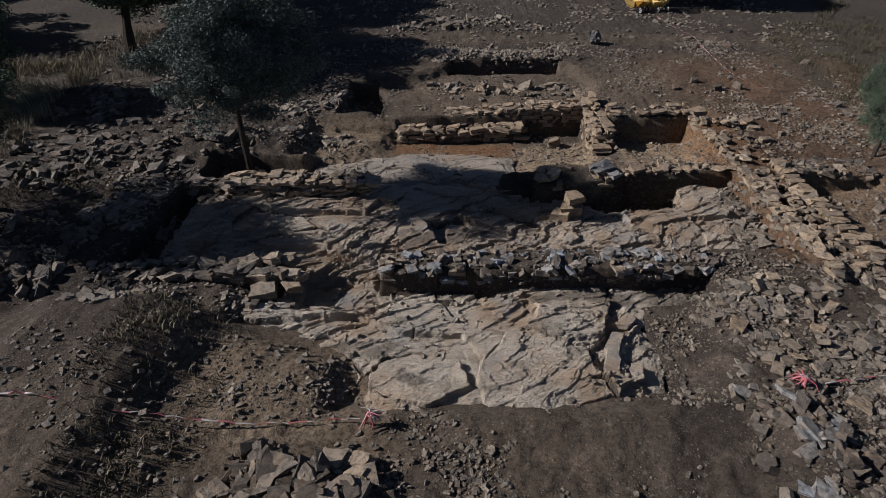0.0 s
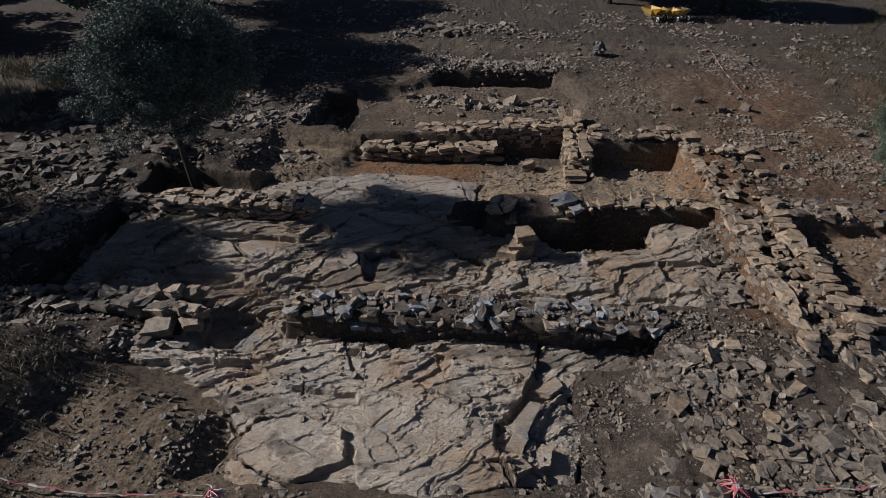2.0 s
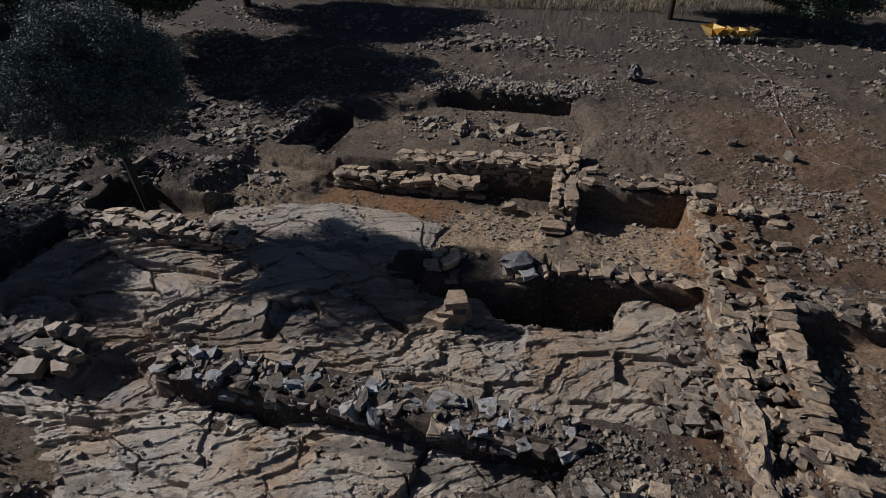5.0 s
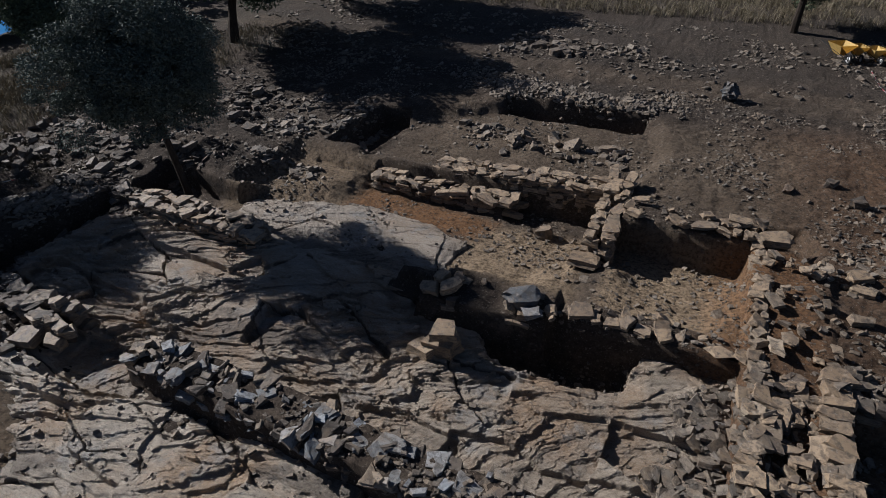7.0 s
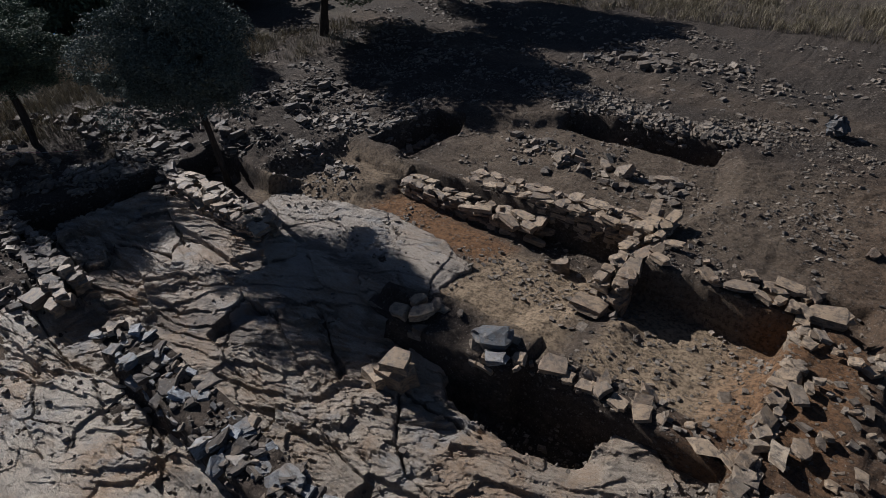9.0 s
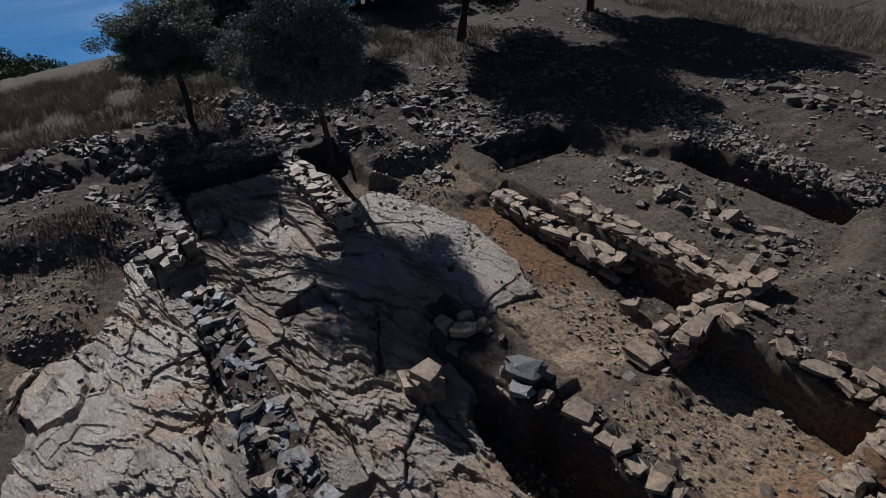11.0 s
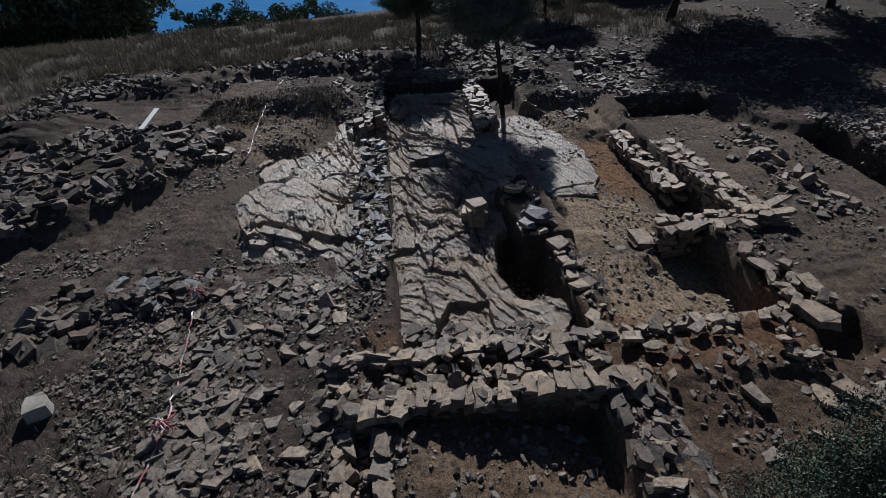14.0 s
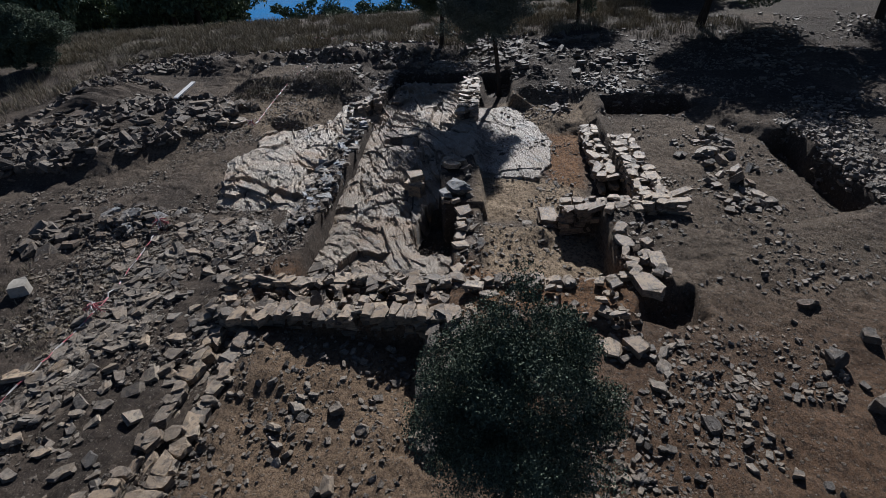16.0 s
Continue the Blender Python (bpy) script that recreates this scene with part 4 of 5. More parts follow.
for k, (x, y, z, sx, sy, turn) in enumerate(((2.5, 10.56, -0.1, 0.36, 0.26, 10), (2.75, 10.7, -0.07, 0.36, 0.26, 55), (2.55, 10.9, -0.12, 0.3, 0.24, -20), (4.15, 10.68, -0.1, 0.36, 0.24, 30))):
    loose_stone((PALES + BLUES)[k * 6], x, y, (sx, sy, 0.13), turn, "pale flat schist slab on the end of the baulk", "baulk slabs", 0.0, (3, -4), z)
loose_stone(PALES[7], 2.78, 9.72, (0.34, 0.28, 0.22), -20, "pale squared schist block beside a larger block", "", 0.3)
loose_stone(PALES[1], 4.43, 12.78, (0.6, 0.4, 0.14), 8, "pale flat slab lying by the cross wall", "", 0.4, (-6, 3), z=-0.58)
loose_stone(BLOCKS[4], 3.42, 13.72, (0.34, 0.26, 0.3), 30, "upright schist block on the tan earth floor", "")
loose_stone(jagged(BOULDERS[1], 7, 0.07), 6.3, 20.9, (0.55, 0.48, 0.6), 10, "dark lichen-covered boulder on bare ground", "", 0.4)
white_block = jagged(slab_mesh("stone", 99, 0.1), 9, 0.03)
white_block.materials.append(WHITE_STONE)
loose_stone(white_block, 7.2, 3.23, (0.32, 0.28, 0.26), 20, "squared white stone block on dry ground", "", 0.4)

def strewn(label, group, zone, count, sizes, meshes, seed, flat=0.35, tilt=14):
    """Loose stones big enough to pick out one by one."""
    r = random.Random(seed)
    px_, py_ = [p[0] for p in zone], [p[1] for p in zone]
    made = 0
    while made < count:
        x, y = r.uniform(min(px_), max(px_)), r.uniform(min(py_), max(py_))
        if inside(np.array([x]), np.array([y]), zone)[0] > 0:
            continue
        s = r.uniform(*sizes)
        loose_stone(r.choice(meshes), x, y, (s, s * r.uniform(0.5, 0.85), s * flat * r.uniform(0.7, 1.3)), r.uniform(0, 360), label, group, 0.3, (r.gauss(0, tilt), r.gauss(0, tilt)))
        made += 1


strewn("broken schist slab lying on the spoil heap", "spoil heap slabs", HEAP, 100, (0.25, 0.55), DARKS, 1, 0.25, 18)
strewn("flat schist slab lying loose on the earth", "loose slabs", box(4.8, 4.4, 9.5, 7.3), 45, (0.18, 0.34), BLOCKS + PALES, 2, 0.28)
strewn("flat schist slab lying loose on the earth", "loose slabs", box(8.4, 5.2, 12, 7.3), 24, (0.16, 0.32), BLOCKS, 3, 0.28)
strewn("weathered schist block tumbled below the trees", "tumbled blocks", box(-9, 11, -4.6, 16.5), 40, (0.25, 0.5), DARKS, 4)
strewn("weathered schist block tumbled beside the east wall", "tumbled blocks", box(8.3, 11.9, 9.4, 14.6), 9, (0.15, 0.28), BLOCKS, 5)
strewn("schist stone lying alone on bare ground", "stray stones", box(8.5, 14, 13, 24), 22, (0.15, 0.36), DARKS, 6)
strewn("broken schist block in a small heap", "south heap", [(-2.8, 3.2), (-0.8, 3.1), (-0.7, 3.9), (-2.5, 3.9)], 16, (0.25, 0.5), BLOCKS, 7, 0.3, 12)
strewn("broken schist block in a small heap", "stone cluster", box(4.3, 3.2, 5.3, 4.9), 14, (0.22, 0.42), BLUES, 8, 0.28, 12)
strewn("schist block set along the terrace edge", "terrace stones", box(1.2, 16.4, 4.6, 17.2), 14, (0.2, 0.45), BLOCKS, 9, 0.45, 18)
strewn("flat stone in a low heap by the footpath", "footpath heap", box(-0.4, 23.2, 2.2, 24.2), 12, (0.25, 0.6), DARKS, 10, 0.4, 12)
strewn("schist block lying on the floor of the sounding", "sounding stones", box(8.6, 8.5, 10.8, 10.4), 5, (0.18, 0.3), BLOCKS[::2], 11, 0.35, 18)

for k, (x, y, sx, sy, sz, turn) in enumerate(((7.36, 14.06, 0.52, 0.4, 0.15, 8), (6.65, 14.2, 0.4, 0.28, 0.12, -12), (8.6, 13.62, 0.34, 0.24, 0.13, 25), (8.62, 13.32, 0.32, 0.26, 0.1, -10))):
    loose_stone(PALES[k + 3], x, y, (sx, sy, sz), turn, "large pale slab beside the ruined wall corner", "corner slabs", 0.4)
for k, (x, y, sz) in enumerate(((8.85, 16.1, 0.26), (8.4, 16.75, 0.2), (7.66, 16.31, 0.12), (9.6, 16.25, 0.22))):
    loose_stone(DARKS[2 * k], x, y, (0.28, 0.2, sz), 40 * k, "dark upright stone half sunk in bare ground", "upright stones", 0.35, (12, -10))

scatter("rubble_field", "flat schist rubble scattered over the earth", [
    ([(4.4, 5.2), (6.5, 4.6), (9.6, 4.6), (9.6, 7.4), (4.6, 7.4)], 1700, 0.03, 0.26, 0.26, 12), (box(8.0, 4.8, 13, 6.95), 1500, 0.03, 0.24, 0.3, 14),
    (box(7.6, 10.8, 8.9, 14.0), 330, 0.03, 0.22, 0.4, 16), (box(6.2, 7.2, 7.4, 10.8), 700, 0.04, 0.26, 0.4, 16),
    (box(-4.6, 13.6, -2.2, 17.2), 900, 0.04, 0.26, 0.38, 18),
    (box(-7, 8.3, -5.6, 11.5), 500, 0.04, 0.26, 0.4, 16), (box(-9.5, 6.8, -3.0, 8.5), 900, 0.03, 0.24, 0.4, 16),
    (box(8.2, 8.0, 11.0, 10.6), 300, 0.02, 0.14, 0.5, 18), (box(0, 16.2, 4.6, 17.4), 300, 0.04, 0.26, 0.5, 18),
    (box(0.3, 18.95, 4.8, 19.9), 2600, 0.03, 0.2, 0.5, 24, True), (box(-1.2, 18.8, 5.3, 20.6), 900, 0.03, 0.17, 0.5, 24), (box(4.4, 11.4, 7, 12.9), 70, 0.03, 0.2, 0.5, 18),
    (box(-3.2, 11.4, 4.4, 14), 260, 0.02, 0.12, 0.5, 15), (box(-0.8, 22.8, 4.0, 24.8), 260, 0.05, 0.3, 0.5, 14),
    (box(-0.8, 7.5, 5.0, 8.1), 260, 0.04, 0.14, 0.5, 25), (box(-5.5, 6.9, -2, 7.6), 160, 0.04, 0.2, 0.5, 20),
], 21)
# the stones' dark tints carry the shade on the heap's east side
scatter("spoil_heap", "heap of broken schist coloured dark as in shade, thrown up beside the dig", [
    (HEAP, 9500, 0.04, 0.34, 0.3, 16), (HEAP, 1200, 0.15, 0.4, 0.5, 35), ([(-3.0, 2.4), (-3.2, 0), (-1.5, -3.5), (-6.5, -3)], 1500, 0.05, 0.34, 0.4, 25),
    (box(-9.6, -4, -6.6, 9.4), 4200, 0.05, 0.32, 0.5, 28), (box(-11, 8.5, -7.5, 16), 1000, 0.05, 0.34, 0.5, 22),
    ([(-2.9, 3.1), (-0.6, 3.0), (-0.5, 3.9), (-2.6, 4.0)], 260, 0.05, 0.3, 0.6, 28), (box(4.3, 3.0, 5.6, 5.0), 220, 0.05, 0.3, 0.5, 22),
    (box(3.9, 1.9, 6.2, 3.1), 140, 0.05, 0.4, 0.45, 15),
    (box(-10.5, 10.6, -4.4, 18), 2400, 0.03, 0.26, 0.3, 14),
], 22, SPOIL_STONE, "spoil heap")
scatter("pebbles", "small stones and gravel strewn over bare earth", [
    (box(-8, 2, -1.6, 8), 2200, 0.015, 0.1, 0.5, 20), (box(-1.6, 3, 13, 8), 9500, 0.015, 0.1, 0.5, 20), (box(-8, 7.5, 13, 21), 15000, 0.015, 0.1, 0.5, 20), (box(-12, 20, 16, 28), 5000, 0.025, 0.2, 0.45, 15),
    (box(7, 12, 15, 21), 2600, 0.015, 0.1, 0.5, 15), (box(3, -2, 14, 4.6), 5000, 0.02, 0.12, 0.5, 15), (box(9, 12, 15, 18), 1500, 0.02, 0.14, 0.5, 15), (box(-3, 2.8, 5, 5), 1800, 0.015, 0.09, 0.5, 15),
], 23, category="gravel")


# ---- trees ----
def leaf_cloud(name, seed, clumps, leaves, size, material, squash=0.85, spread=0.34, lobes=0.42, fitted=False):
    """A crown of unit radius: clumps of small leaves with gaps between them."""
    rs = np.random.RandomState(seed)
    c = rs.normal(0, 1, (clumps, 3))
    c = c / np.linalg.norm(c, axis=1)[:, None] * (rs.uniform(0.15, 1, (clumps, 1)) ** 0.45) * rs.uniform(0.72, 1.02, (clumps, 1))
    c[:, 2] *= squash
    c *= (1 + lobes * np.sin(3.6 * c[:, [1]] + seed) * np.cos(2.9 * c[:, [0]] + 2 * seed + c[:, [2]]))
    radius = rs.uniform(0.5, 1.15, clumps) * spread
    which = rs.randint(0, clumps, leaves)
    p = rs.normal(0, 1, (leaves, 3))
    p = p / np.linalg.norm(p, axis=1)[:, None] * rs.uniform(0, 1, (leaves, 1)) ** 0.4
    p = c[which] + p * radius[which][:, None] * np.array((1, 1, 0.75))
    if fitted:      # most leaves within the unit ball
        p = p / np.percentile(np.abs(p), 98, axis=0)
    d = rs.normal(0, 1, (leaves, 3))
    d /= np.linalg.norm(d, axis=1)[:, None]
    e = np.cross(d, rs.normal(0, 1, (leaves, 3)))
    e /= np.linalg.norm(e, axis=1)[:, None]
    s = size * rs.uniform(0.6, 1.3, (leaves, 1))
    v = np.stack([p - d * s, p + e * s * 0.45, p + d * s, p - e * s * 0.45], 1).reshape(-1, 3)
    q = np.arange(leaves * 4).reshape(-1, 4)
    me = bpy.data.meshes.new(name)
    me.from_pydata(v.tolist(), [], q.tolist())
    me.materials.append(material)
    return me, c


def limb(bm, a, b, r0, r1, bend, r):
    """A tapering round limb from a to b."""
    a, b = Vector(a), Vector(b)
    rings, n = [], 8
    side = Vector((r.uniform(-1, 1), r.uniform(-1, 1), 0)) * bend
    axis = (b - a).normalized()
    u = axis.orthogonal().normalized()
    w = axis.cross(u)
    for k in range(6):
        s = k / 5
        mid = a.lerp(b, s) + side * math.sin(math.pi * s)
        rad = (r0 + (r1 - r0) * s) * r.uniform(0.9, 1.1)
        rings.append([bm.verts.new(mid + (u * math.cos(t) + w * math.sin(t)) * rad) for t in (2 * math.pi * i / n for i in range(n))])
    for p, q in zip(rings, rings[1:]):
        for i in range(n):
            bm.faces.new((p[i], p[(i + 1) % n], q[(i + 1) % n], q[i]))
    bm.faces.new(rings[0][::-1]), bm.faces.new(rings[-1])


def part(name, bm, material, parent, label=""):
    me = bpy.data.meshes.new(name)
    bm.normal_update()
    bm.to_mesh(me)
    bm.free()
    me.materials.append(material)
    ob = new(name, me)
    ob.parent = parent
    return tagged(ob, label)


CROWN_OAK = leaf_cloud("crown", 3, 170, 120000, 0.028, LEAF, 0.85, 0.29)
CROWN_OLIVE = leaf_cloud("crown", 4, 260, 210000, 0.02, LEAF_GREY, 1.0, 0.26, 0.2, True)
CROWN_SMALL = leaf_cloud("crown", 14, 200, 130000, 0.024, LEAF, 1.0, 0.27, 0.25, True)
CROWN_BUSH = leaf_cloud("crown", 6, 230, 150000, 0.017, LEAF_BUSH, 1.0, 0.25, 0.25, True)
CROWN_FAR = leaf_cloud("crown", 8, 60, 14000, 0.06, LEAF_FAR, 0.9, 0.38)
CROWN_POPLAR = leaf_cloud("crown", 9, 50, 9000, 0.06, LEAF_YELLOW, 0.9, 0.34)


def tree(x, y, crown, centre, radii, thick, label, seed, group="", turn=0.0, name="tree"):
    r = random.Random(seed)
    z = float(surface(x, y)[0]) - 0.05
    t = root(name, x, y, z)
    tagged(t, label, "tree", group)
    cx, cy, cz = centre[0] - x, centre[1] - y, centre[2] - z
    bm = bmesh.new()
    fork = Vector((cx * 0.4, cy * 0.4, max(0.4, cz - radii[2] * 0.75)))
    limb(bm, (0, 0, -0.1), fork, thick, thick * 0.7, 0.05, r)
    for k in range(6):
        tip = Vector((cx + r.uniform(-0.6, 0.6) * radii[0], cy + r.uniform(-0.6, 0.6) * radii[1], cz + r.uniform(-0.3, 0.6) * radii[2]))
        limb(bm, fork, tip, thick * 0.55, thick * 0.12, 0.12, r)
    part("trunk", bm, BARK, t)
    c = new("crown", crown[0])
    c.parent = t
    c.matrix_basis = pose(cx, cy, cz, 0, 0, turn) @ Matrix.Diagonal((*radii, 1))
    return t


tree(-4.35, 11.85, CROWN_OLIVE, (-4.0, 11.33, 2.55), (1.45, 1.32, 1.15), 0.085, "dark evergreen oak with a dense rounded crown above the ruins", 1)
tree(-8.9, 9.5, CROWN_SMALL, (-9.45, 9.75, 2.15), (1.45, 1.5, 0.9), 0.1, "small evergreen oak with a forked bare trunk", 2, turn=70)
tree(-10.6, 20.2, CROWN_OAK, (-10.2, 20.9, 3.0), (3.8, 3.2, 2.2), 0.2, "large evergreen oak with a straight dark trunk", 3, turn=140)
tree(-10.2, 27.0, CROWN_OAK, (-9.8, 27.1, 3.5), (3.3, 3.0, 2.1), 0.2, "evergreen oak shading the footpath", 4, turn=210)
tree(10.95, 11.8, CROWN_BUSH, (10.98, 11.82, 1.15), (0.84, 0.8, 0.95), 0.05, "young grey-green oak growing beside the excavation", 5, turn=30)
tree(12.6, 27.0, CROWN_OAK, (12.6, 27.2, 1.6), (2.6, 1.8, 1.6), 0.15, "dark low oak behind the wheelbarrows", 6, turn=10)
tree(8.0, 28.2, CROWN_OAK, (8.0, 28.2, 2.2), (2.2, 1.8, 1.7), 0.15, "dark oak thicket behind the wheelbarrows", 7, turn=100)
tree(-13, 15.5, CROWN_OAK, (-13, 15.5, 2.0), (1.6, 1.6, 1.4), 0.1, "dark oak bush on the dry slope", 8, turn=50)
tree(-9, -8.5, CROWN_OAK, (-9, -8.5, 1.3), (1.6, 1.8, 1.4), 0.1, "dark oak bush at the edge of the dry grass", 9, turn=80)
r_ = random.Random(76)
for k in range(12):      # dark oaks on the slope to the north-west
    gx, gy = -19 - 1.6 * k + r_.uniform(-1.5, 1.5), 19 + 2.1 * k + r_.uniform(-2, 2)
    gz = float(surface(gx, gy)[0])
    rad = r_.uniform(1.8, 2.8)
    tree(gx, gy, CROWN_FAR, (gx, gy, gz + rad * 1.05), (rad * 1.15, rad * 1.15, rad), 0.2, "dark oak on the slope above the lake", 120 + k, "north-west slope oaks", r_.uniform(0, 360))
for k in range(9):
    gx = -26 - 2.2 * k + r_.uniform(-1, 1)
    gy = 6.5 + (5.5 - gx) * r_.uniform(0.2, 0.38)
    gz = float(surface(gx, gy)[0])
    rad = r_.uniform(2.0, 2.9)
    tree(gx, gy, CROWN_FAR, (gx, gy, gz + rad * 1.05), (rad * 1.15, rad * 1.15, rad), 0.2, "dark oak on the slope above the lake", 140 + k, "north-west slope oaks", r_.uniform(0, 360))
r_ = random.Random(77)
for k in range(9):       # the grove below the crest, in front of the water
    gx, gy = -50 + r_.uniform(-6, 6), -16 + k * 2.7
    gz = float(surface(gx, gy)[0])
    top = -4.6 + r_.uniform(-0.8, 0.6)
    rad = r_.uniform(2.6, 3.8)
    tree(gx, gy, CROWN_FAR, (gx, gy, top - rad), (rad, rad, rad), 0.3, "distant dark oak below the crest", 20 + k, "grove above the lake", r_.uniform(0, 360))
for k in range(22):      # the taller grove to the south-west
    gx, gy = -24 - r_.uniform(0, 14), -9 - k * 1.9 + r_.uniform(-1, 1)
    gz = float(surface(gx, gy)[0])
    tall = r_.uniform(6.5, 9.5)
    rad = r_.uniform(2.4, 3.6)
    yellow = k in (8, 12)
    tree(gx, gy, CROWN_POPLAR if yellow else CROWN_FAR, (gx, gy, gz + tall * 0.55), ((rad * 0.6, rad * 0.6, tall * 0.45) if yellow else (rad, rad, tall * 0.5)), 0.25,
         "yellow-green poplar among dark trees" if yellow else "tall dark tree at the foot of the dry slope", 50 + k, "south-west grove", r_.uniform(0, 360))


# ---- dry grass ----
def grass(name, label, zones, seed, material=GRASS):
    rs = np.random.RandomState(seed)
    allv, count = [], 0
    for poly, n, height in zones:
        px_, py_ = [p[0] for p in poly], [p[1] for p in poly]
        x, y = rs.uniform(min(px_), max(px_), n), rs.uniform(min(py_), max(py_), n)
        ok = (inside(x, y, poly) + 1.2 * fbm(x / 2.0, y / 2.0, seed) < 0) & (fbm(x / 0.9, y / 0.9, seed + 4) + 0.3 > rs.uniform(0, 0.5, n))
        x, y = x[ok], y[ok]
        z = surface(x, y)
        for b in range(4):
            h = height * rs.uniform(0.4, 1.2, len(x))
            ang = rs.uniform(0, 6.283, len(x))
            lean = h * rs.uniform(0.1, 0.9, len(x))
            bx, by = x + rs.normal(0, 0.05, len(x)), y + rs.normal(0, 0.05, len(x))
            w = 0.004 + 0.006 * rs.uniform(0, 1, len(x))
            dx, dy = np.cos(ang), np.sin(ang)
            base = np.stack([bx, by, z - 0.02], -1)
            wide = np.stack([-dy * w, dx * w, 0 * w], -1)
            mid = base + np.stack([dx * lean * 0.3, dy * lean * 0.3, h * 0.6], -1)
            tip = base + np.stack([dx * lean, dy * lean, h], -1)
            allv.append(np.stack([base - wide, base + wide, mid + wide * 0.7, mid - wide * 0.7, tip], 1).reshape(-1, 3))
    v = np.concatenate(allv)
    k = np.arange(len(v) // 5) * 5
    me = bpy.data.meshes.new(name)
    faces = [(a, a + 1, a + 2, a + 3) for a in k.tolist()] + [(a + 3, a + 2, a + 4) for a in k.tolist()]
    me.from_pydata(v.tolist(), [], faces)
    me.materials.append(material)
    return tagged(new(name, me), label, "grass", kind="stuff")


grass("dry_grass", "tall straw-coloured dry grass on the slope", [
    ([(-9.5, -12), (-9.2, 9), (-10.5, 18), (-17, 20), (-18, -14)], 42000, 0.34),
    ([(-6, -14), (2, -7), (-6, -2.5), (-9.5, -3)], 8000, 0.34),
    (box(-16, 29.0, 22, 34), 12000, 0.34), (box(-12, 16.5, -8.6, 22), 1000, 0.35), (box(6, 1, 10, 5), 700, 0.12), (box(-4.8, 3.2, -3.0, 6.4), 900, 0.14),
], 31)


grass("scrub", "low dark weeds on bare ground and the old spoil bank", [([(12, 15), (16, 14), (20, 28), (13.5, 24)], 9000, 0.17), (box(-5.0, 4.9, -3.0, 6.8), 450, 0.11), (box(-4.6, 2.8, -3.0, 4.4), 400, 0.11), (box(-9.5, 9.5, -6.5, 12), 900, 0.14)], 33, SCRUB)


# ---- small finds on the heaps ----
def plank(x, y, z, turn, tilt, size, material, label, name="board"):
    bm = bmesh.new()
    bmesh.ops.create_cube(bm, size=1)
    bmesh.ops.scale(bm, vec=size, verts=bm.verts)
    bmesh.ops.bevel(bm, geom=bm.edges[:], offset=0.006, segments=1, affect="EDGES")
    me = bpy.data.meshes.new(name)
    bm.to_mesh(me)
    bm.free()
    me.materials.append(material)
    ob = new(name, me)
    ob.matrix_world = pose(x, y, z, tilt, 0, turn)
    return tagged(ob, label, "board")


zb = float(surface(-2.64, 1.68)[0])
plank(-2.6, 1.66, zb + 0.34, 84, 9, (0.15, 1.15, 0.05), WHITE_BOARD, "white board lying on the dark spoil heap")
plank(-1.7, 2.6, float(surface(-1.7, 2.6)[0]) + 0.14, 35, -6, (0.2, 0.7, 0.06), WOOD, "weathered grey plank on the dark spoil heap")
plank(7.2, 2.4, float(surface(7.2, 2.4)[0]) + 0.04, 65, 2, (0.07, 0.6, 0.05), WOOD, "weathered grey stick lying on dry ground", "stick")

for k, (x, y, z, sx, sy, sz, turn) in enumerate(((-2.75, 7.65, -0.3, 0.42, 0.34, 0.3, 20), (-3.1, 7.6, -0.32, 0.36, 0.3, 0.26, -15), (-2.9, 7.9, -0.12, 0.34, 0.26, 0.18, 5),
                                                   (-3.35, 7.85, -0.25, 0.36, 0.28, 0.24, 40), (-2.65, 7.95, -0.22, 0.3, 0.3, 0.24, 60), (-3.0, 7.35, -0.4, 0.5, 0.34, 0.2, 10),
                                                   (-2.5, 7.45, -0.42, 0.4, 0.28, 0.22, -30), (-3.6, 7.7, -0.3, 0.4, 0.3, 0.2, 0))):
    loose_stone(BLOCKS[k + 2], x, y, (sx, sy, sz), turn, "squared schist block in a tumbled stack", "tumbled stack", 0.0, (4, -5), z)


# ---- barrier tape ----
def tape(name, label, points, seed, width=0.03):
    """A thin red and white ribbon that sags and twists between points."""
    r = random.Random(seed)
    pts = [Vector(p) for p in points]
    bm = bmesh.new()
    prev, count, faces = None, 0, []
    for a, b in zip(pts, pts[1:]):
        n = max(2, int((b - a).length / 0.11))
        for i in range(n):
            s = i / n
            mid = a.lerp(b, s) + Vector((r.gauss(0, 0.012), r.gauss(0, 0.012), abs(r.gauss(0, 0.01))))
            along = (b - a).normalized()
            ang = r.gauss(0.5, 0.5)
            side = (along.cross(Vector((0, 0, 1))).normalized() * math.cos(ang) + Vector((0, 0, 1)) * math.sin(ang)) * width / 2
            row = (bm.verts.new(mid - side), bm.verts.new(mid + side), bm.verts.new(mid + side + Vector((0, 0, 0.003))), bm.verts.new(mid - side + Vector((0, 0, 0.003))))
            if prev:
                for j in range(4):
                    f = bm.faces.new((prev[j], prev[(j + 1) % 4], row[(j + 1) % 4], row[j]))
                    f.material_index = (count // 2) % 2
            prev, count = row, count + 1
    me = bpy.data.meshes.new(name)
    bm.to_mesh(me)
    bm.free()
    me.materials.append(TAPE_WHITE), me.materials.append(TAPE_RED)
    return tagged(new(name, me), label, "barrier tape")


def ground_line(points, lift=0.04):
    return [(x, y, float(surface(x, y)[0]) + lift) for x, y in points]


tape("barrier_tape", "red and white barrier tape lying across bare ground", ground_line([(9.95, 24.6), (10.0, 23.2), (10.3, 21.5), (10.0, 19.2), (9.9, 17.4), (10.2, 16.4), (10.9, 15.9), (11.8, 15.6)]), 1)
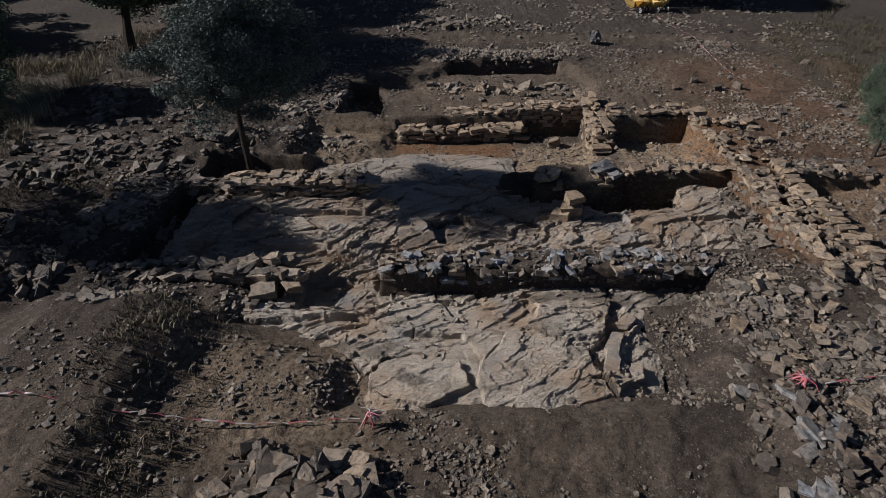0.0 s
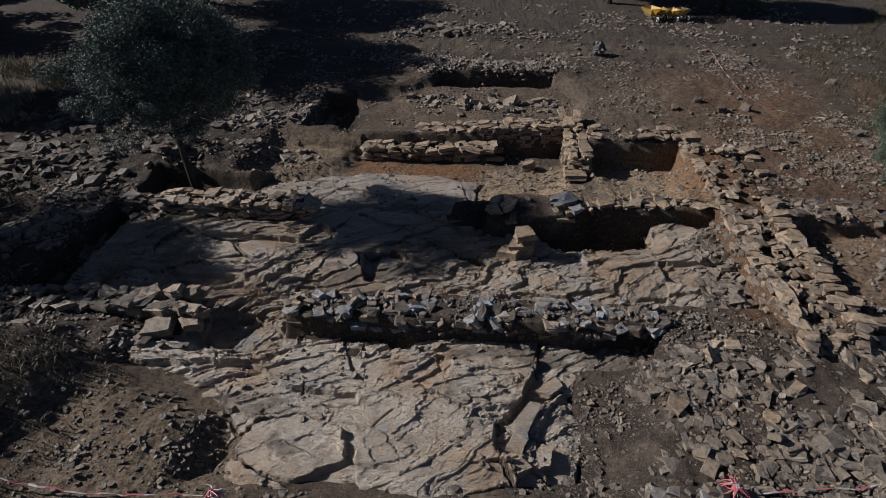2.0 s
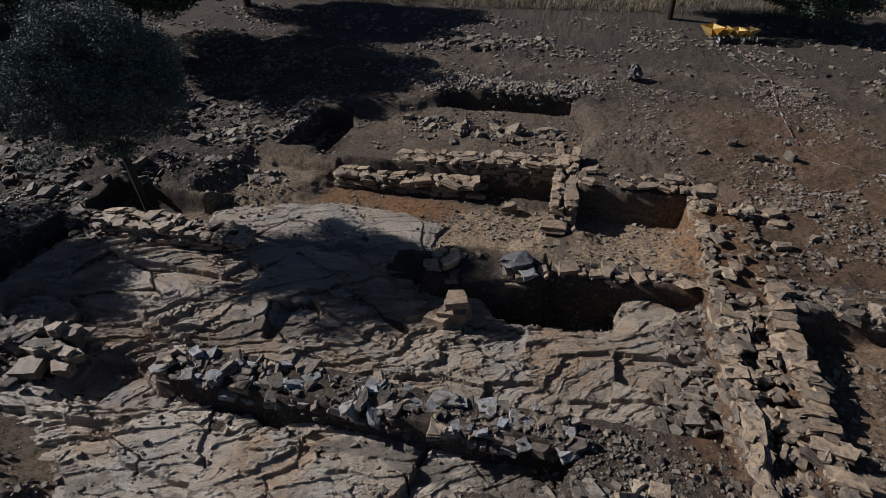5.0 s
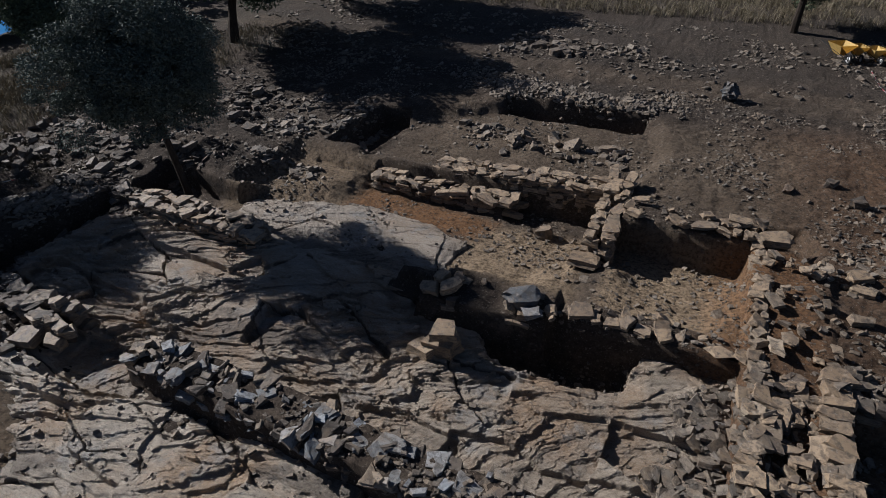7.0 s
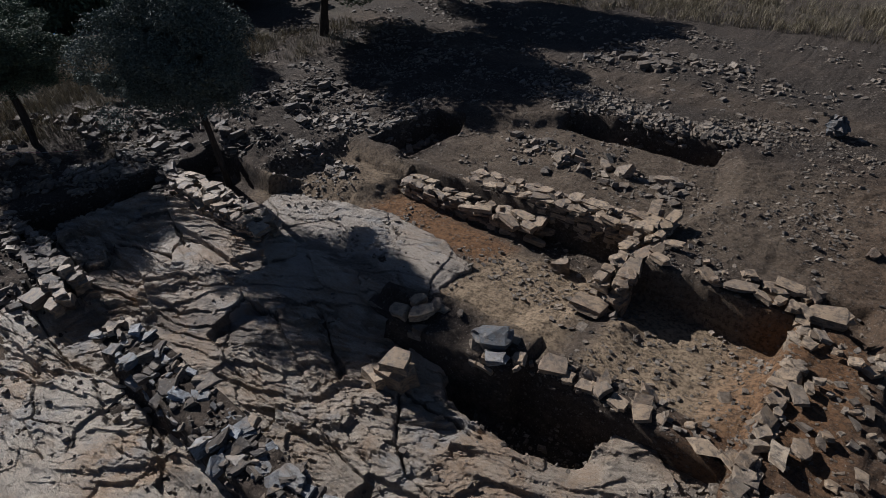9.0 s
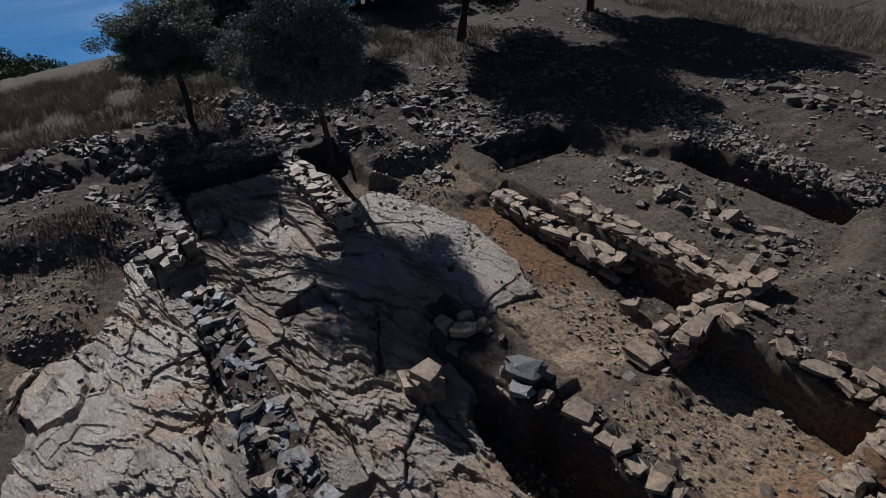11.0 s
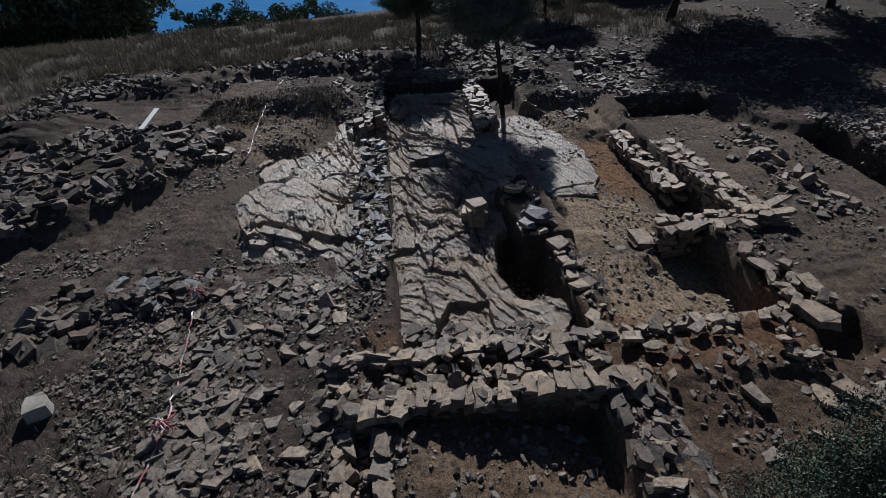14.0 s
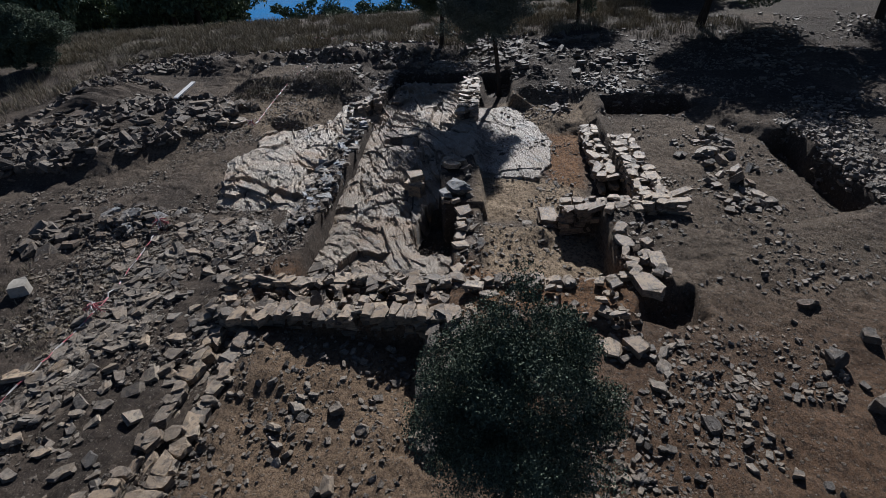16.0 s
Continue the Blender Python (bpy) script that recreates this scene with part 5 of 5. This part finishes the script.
tape("barrier_tape", "red and white barrier tape stretched low over earth", ground_line([(-6.6, 4.7), (-5.5, 4.75), (-4.0, 4.5), (-2.4, 4.42), (-0.9, 4.5)], 0.06), 2, 0.022)
tape("barrier_tape", "red and white barrier tape running to a bundle", ground_line([(5.15, 4.8), (6.7, 5.0), (7.8, 5.1), (8.6, 5.05), (9.6, 5.0), (10.6, 4.9)], 0.05), 3, 0.022)
tape("barrier_tape", "red and white barrier tape strung beyond the spoil", [(-9.6, 4.0, 0.45), (-8.9, 6.0, 0.38), (-7.7, 8.7, 0.42), (-6.6, 9.9, 0.3)], 4, 0.022)


def stake(x, y, height, seed):
    """A short iron stake with a bundle of tape knotted round it."""
    r = random.Random(seed)
    z = float(surface(x, y)[0])
    t = root("marker_stake", x, y, z)
    tagged(t, "short stake with knotted red and white tape", "stake", "tape stakes")
    bm = bmesh.new()
    limb(bm, (0, 0, -0.08), (0.03, 0.02, height), 0.012, 0.01, 0.0, r)
    part("rod", bm, STEEL, t)
    for k, m in enumerate((TAPE_WHITE, TAPE_RED, TAPE_RED)):
        bm = bmesh.new()
        at = Vector((0.02, 0.01, height * 0.8))
        for j in range(9):
            limb(bm, at + Vector((r.uniform(-.03, .03), r.uniform(-.03, .03), 0)), at + Vector((r.uniform(-0.16, 0.16), r.uniform(-0.16, 0.16), r.uniform(-0.22, 0.05))), 0.014, 0.004, 0.04, r)
        part("tape_knot", bm, m, t)
    return t


for k, (x, y) in enumerate(((-0.88, 4.45), (5.15, 4.8), (7.85, 5.1))):
    stake(x, y, 0.28, k)


# ---- wheelbarrows ----
def wheelbarrow():
    t = root("wheelbarrow", 0, 0, 0)
    tagged(t, "yellow wheelbarrow parked in a row under dark trees", "wheelbarrow", "row of wheelbarrows")
    r = random.Random(1)
    bm = bmesh.new()
    lower = [bm.verts.new(p) for p in ((-0.1, -0.2, 0.22), (0.1, -0.2, 0.22), (0.08, 0.22, 0.22), (-0.08, 0.22, 0.22))]
    upper = [bm.verts.new(p) for p in ((-0.34, -0.4, 0.62), (0.34, -0.4, 0.62), (0.32, 0.5, 0.66), (-0.32, 0.5, 0.66))]
    bm.faces.new(lower)
    for i in range(4):
        bm.faces.new((lower[i], lower[(i + 1) % 4], upper[(i + 1) % 4], upper[i]))
    bmesh.ops.solidify(bm, geom=bm.faces[:], thickness=0.012)
    part("tray", bm, YELLOW, t)
    for s in (-1, 1):
        bm = bmesh.new()
        limb(bm, (0.06 * s, 0.68, 0.2), (0.26 * s, -0.95, 0.5), 0.018, 0.018, 0, r)
        part("handle", bm, RUBBER, t)
        bm = bmesh.new()
        limb(bm, (0.2 * s, -0.2, 0.33), (0.22 * s, -0.35, 0.0), 0.016, 0.016, 0, r)
        part("leg", bm, STEEL, t)
    def ring(radius, thick):
        bm = bmesh.new()
        for k in range(20):
            a, b = 2 * math.pi * k / 20, 2 * math.pi * (k + 1) / 20
            limb(bm, (0, 0.68 + radius * math.cos(a), 0.2 + radius * math.sin(a)), (0, 0.68 + radius * math.cos(b), 0.2 + radius * math.sin(b)), thick, thick, 0, r)
        return bm

    bm = ring(0.1, 0.02)
    limb(bm, (-0.07, 0.68, 0.2), (0.07, 0.68, 0.2), 0.02, 0.02, 0, r)
    for k in range(5):
        a = 2 * math.pi * k / 5
        limb(bm, (0, 0.68, 0.2), (0, 0.68 + 0.1 * math.cos(a), 0.2 + 0.1 * math.sin(a)), 0.012, 0.012, 0, r)
    wheel = part("wheel", bm, STEEL, t)
    part("tyre", ring(0.16, 0.04), RUBBER, wheel, "black rubber tyre")
    return t


barrow = wheelbarrow()
spots = [(9.15, 25.6, 24), (9.6, 25.7, 15), (10.05, 25.65, 23), (10.45, 25.7, 28)]
for k, (x, y, turn) in enumerate(spots):
    m = pose(x, y, float(surface(x, y)[0]), 0, 0, 180 + turn) @ Matrix.Scale(0.8, 4)
    if k == 0:
        barrow.matrix_world = m
    else:
        copy_thing(barrow, m)
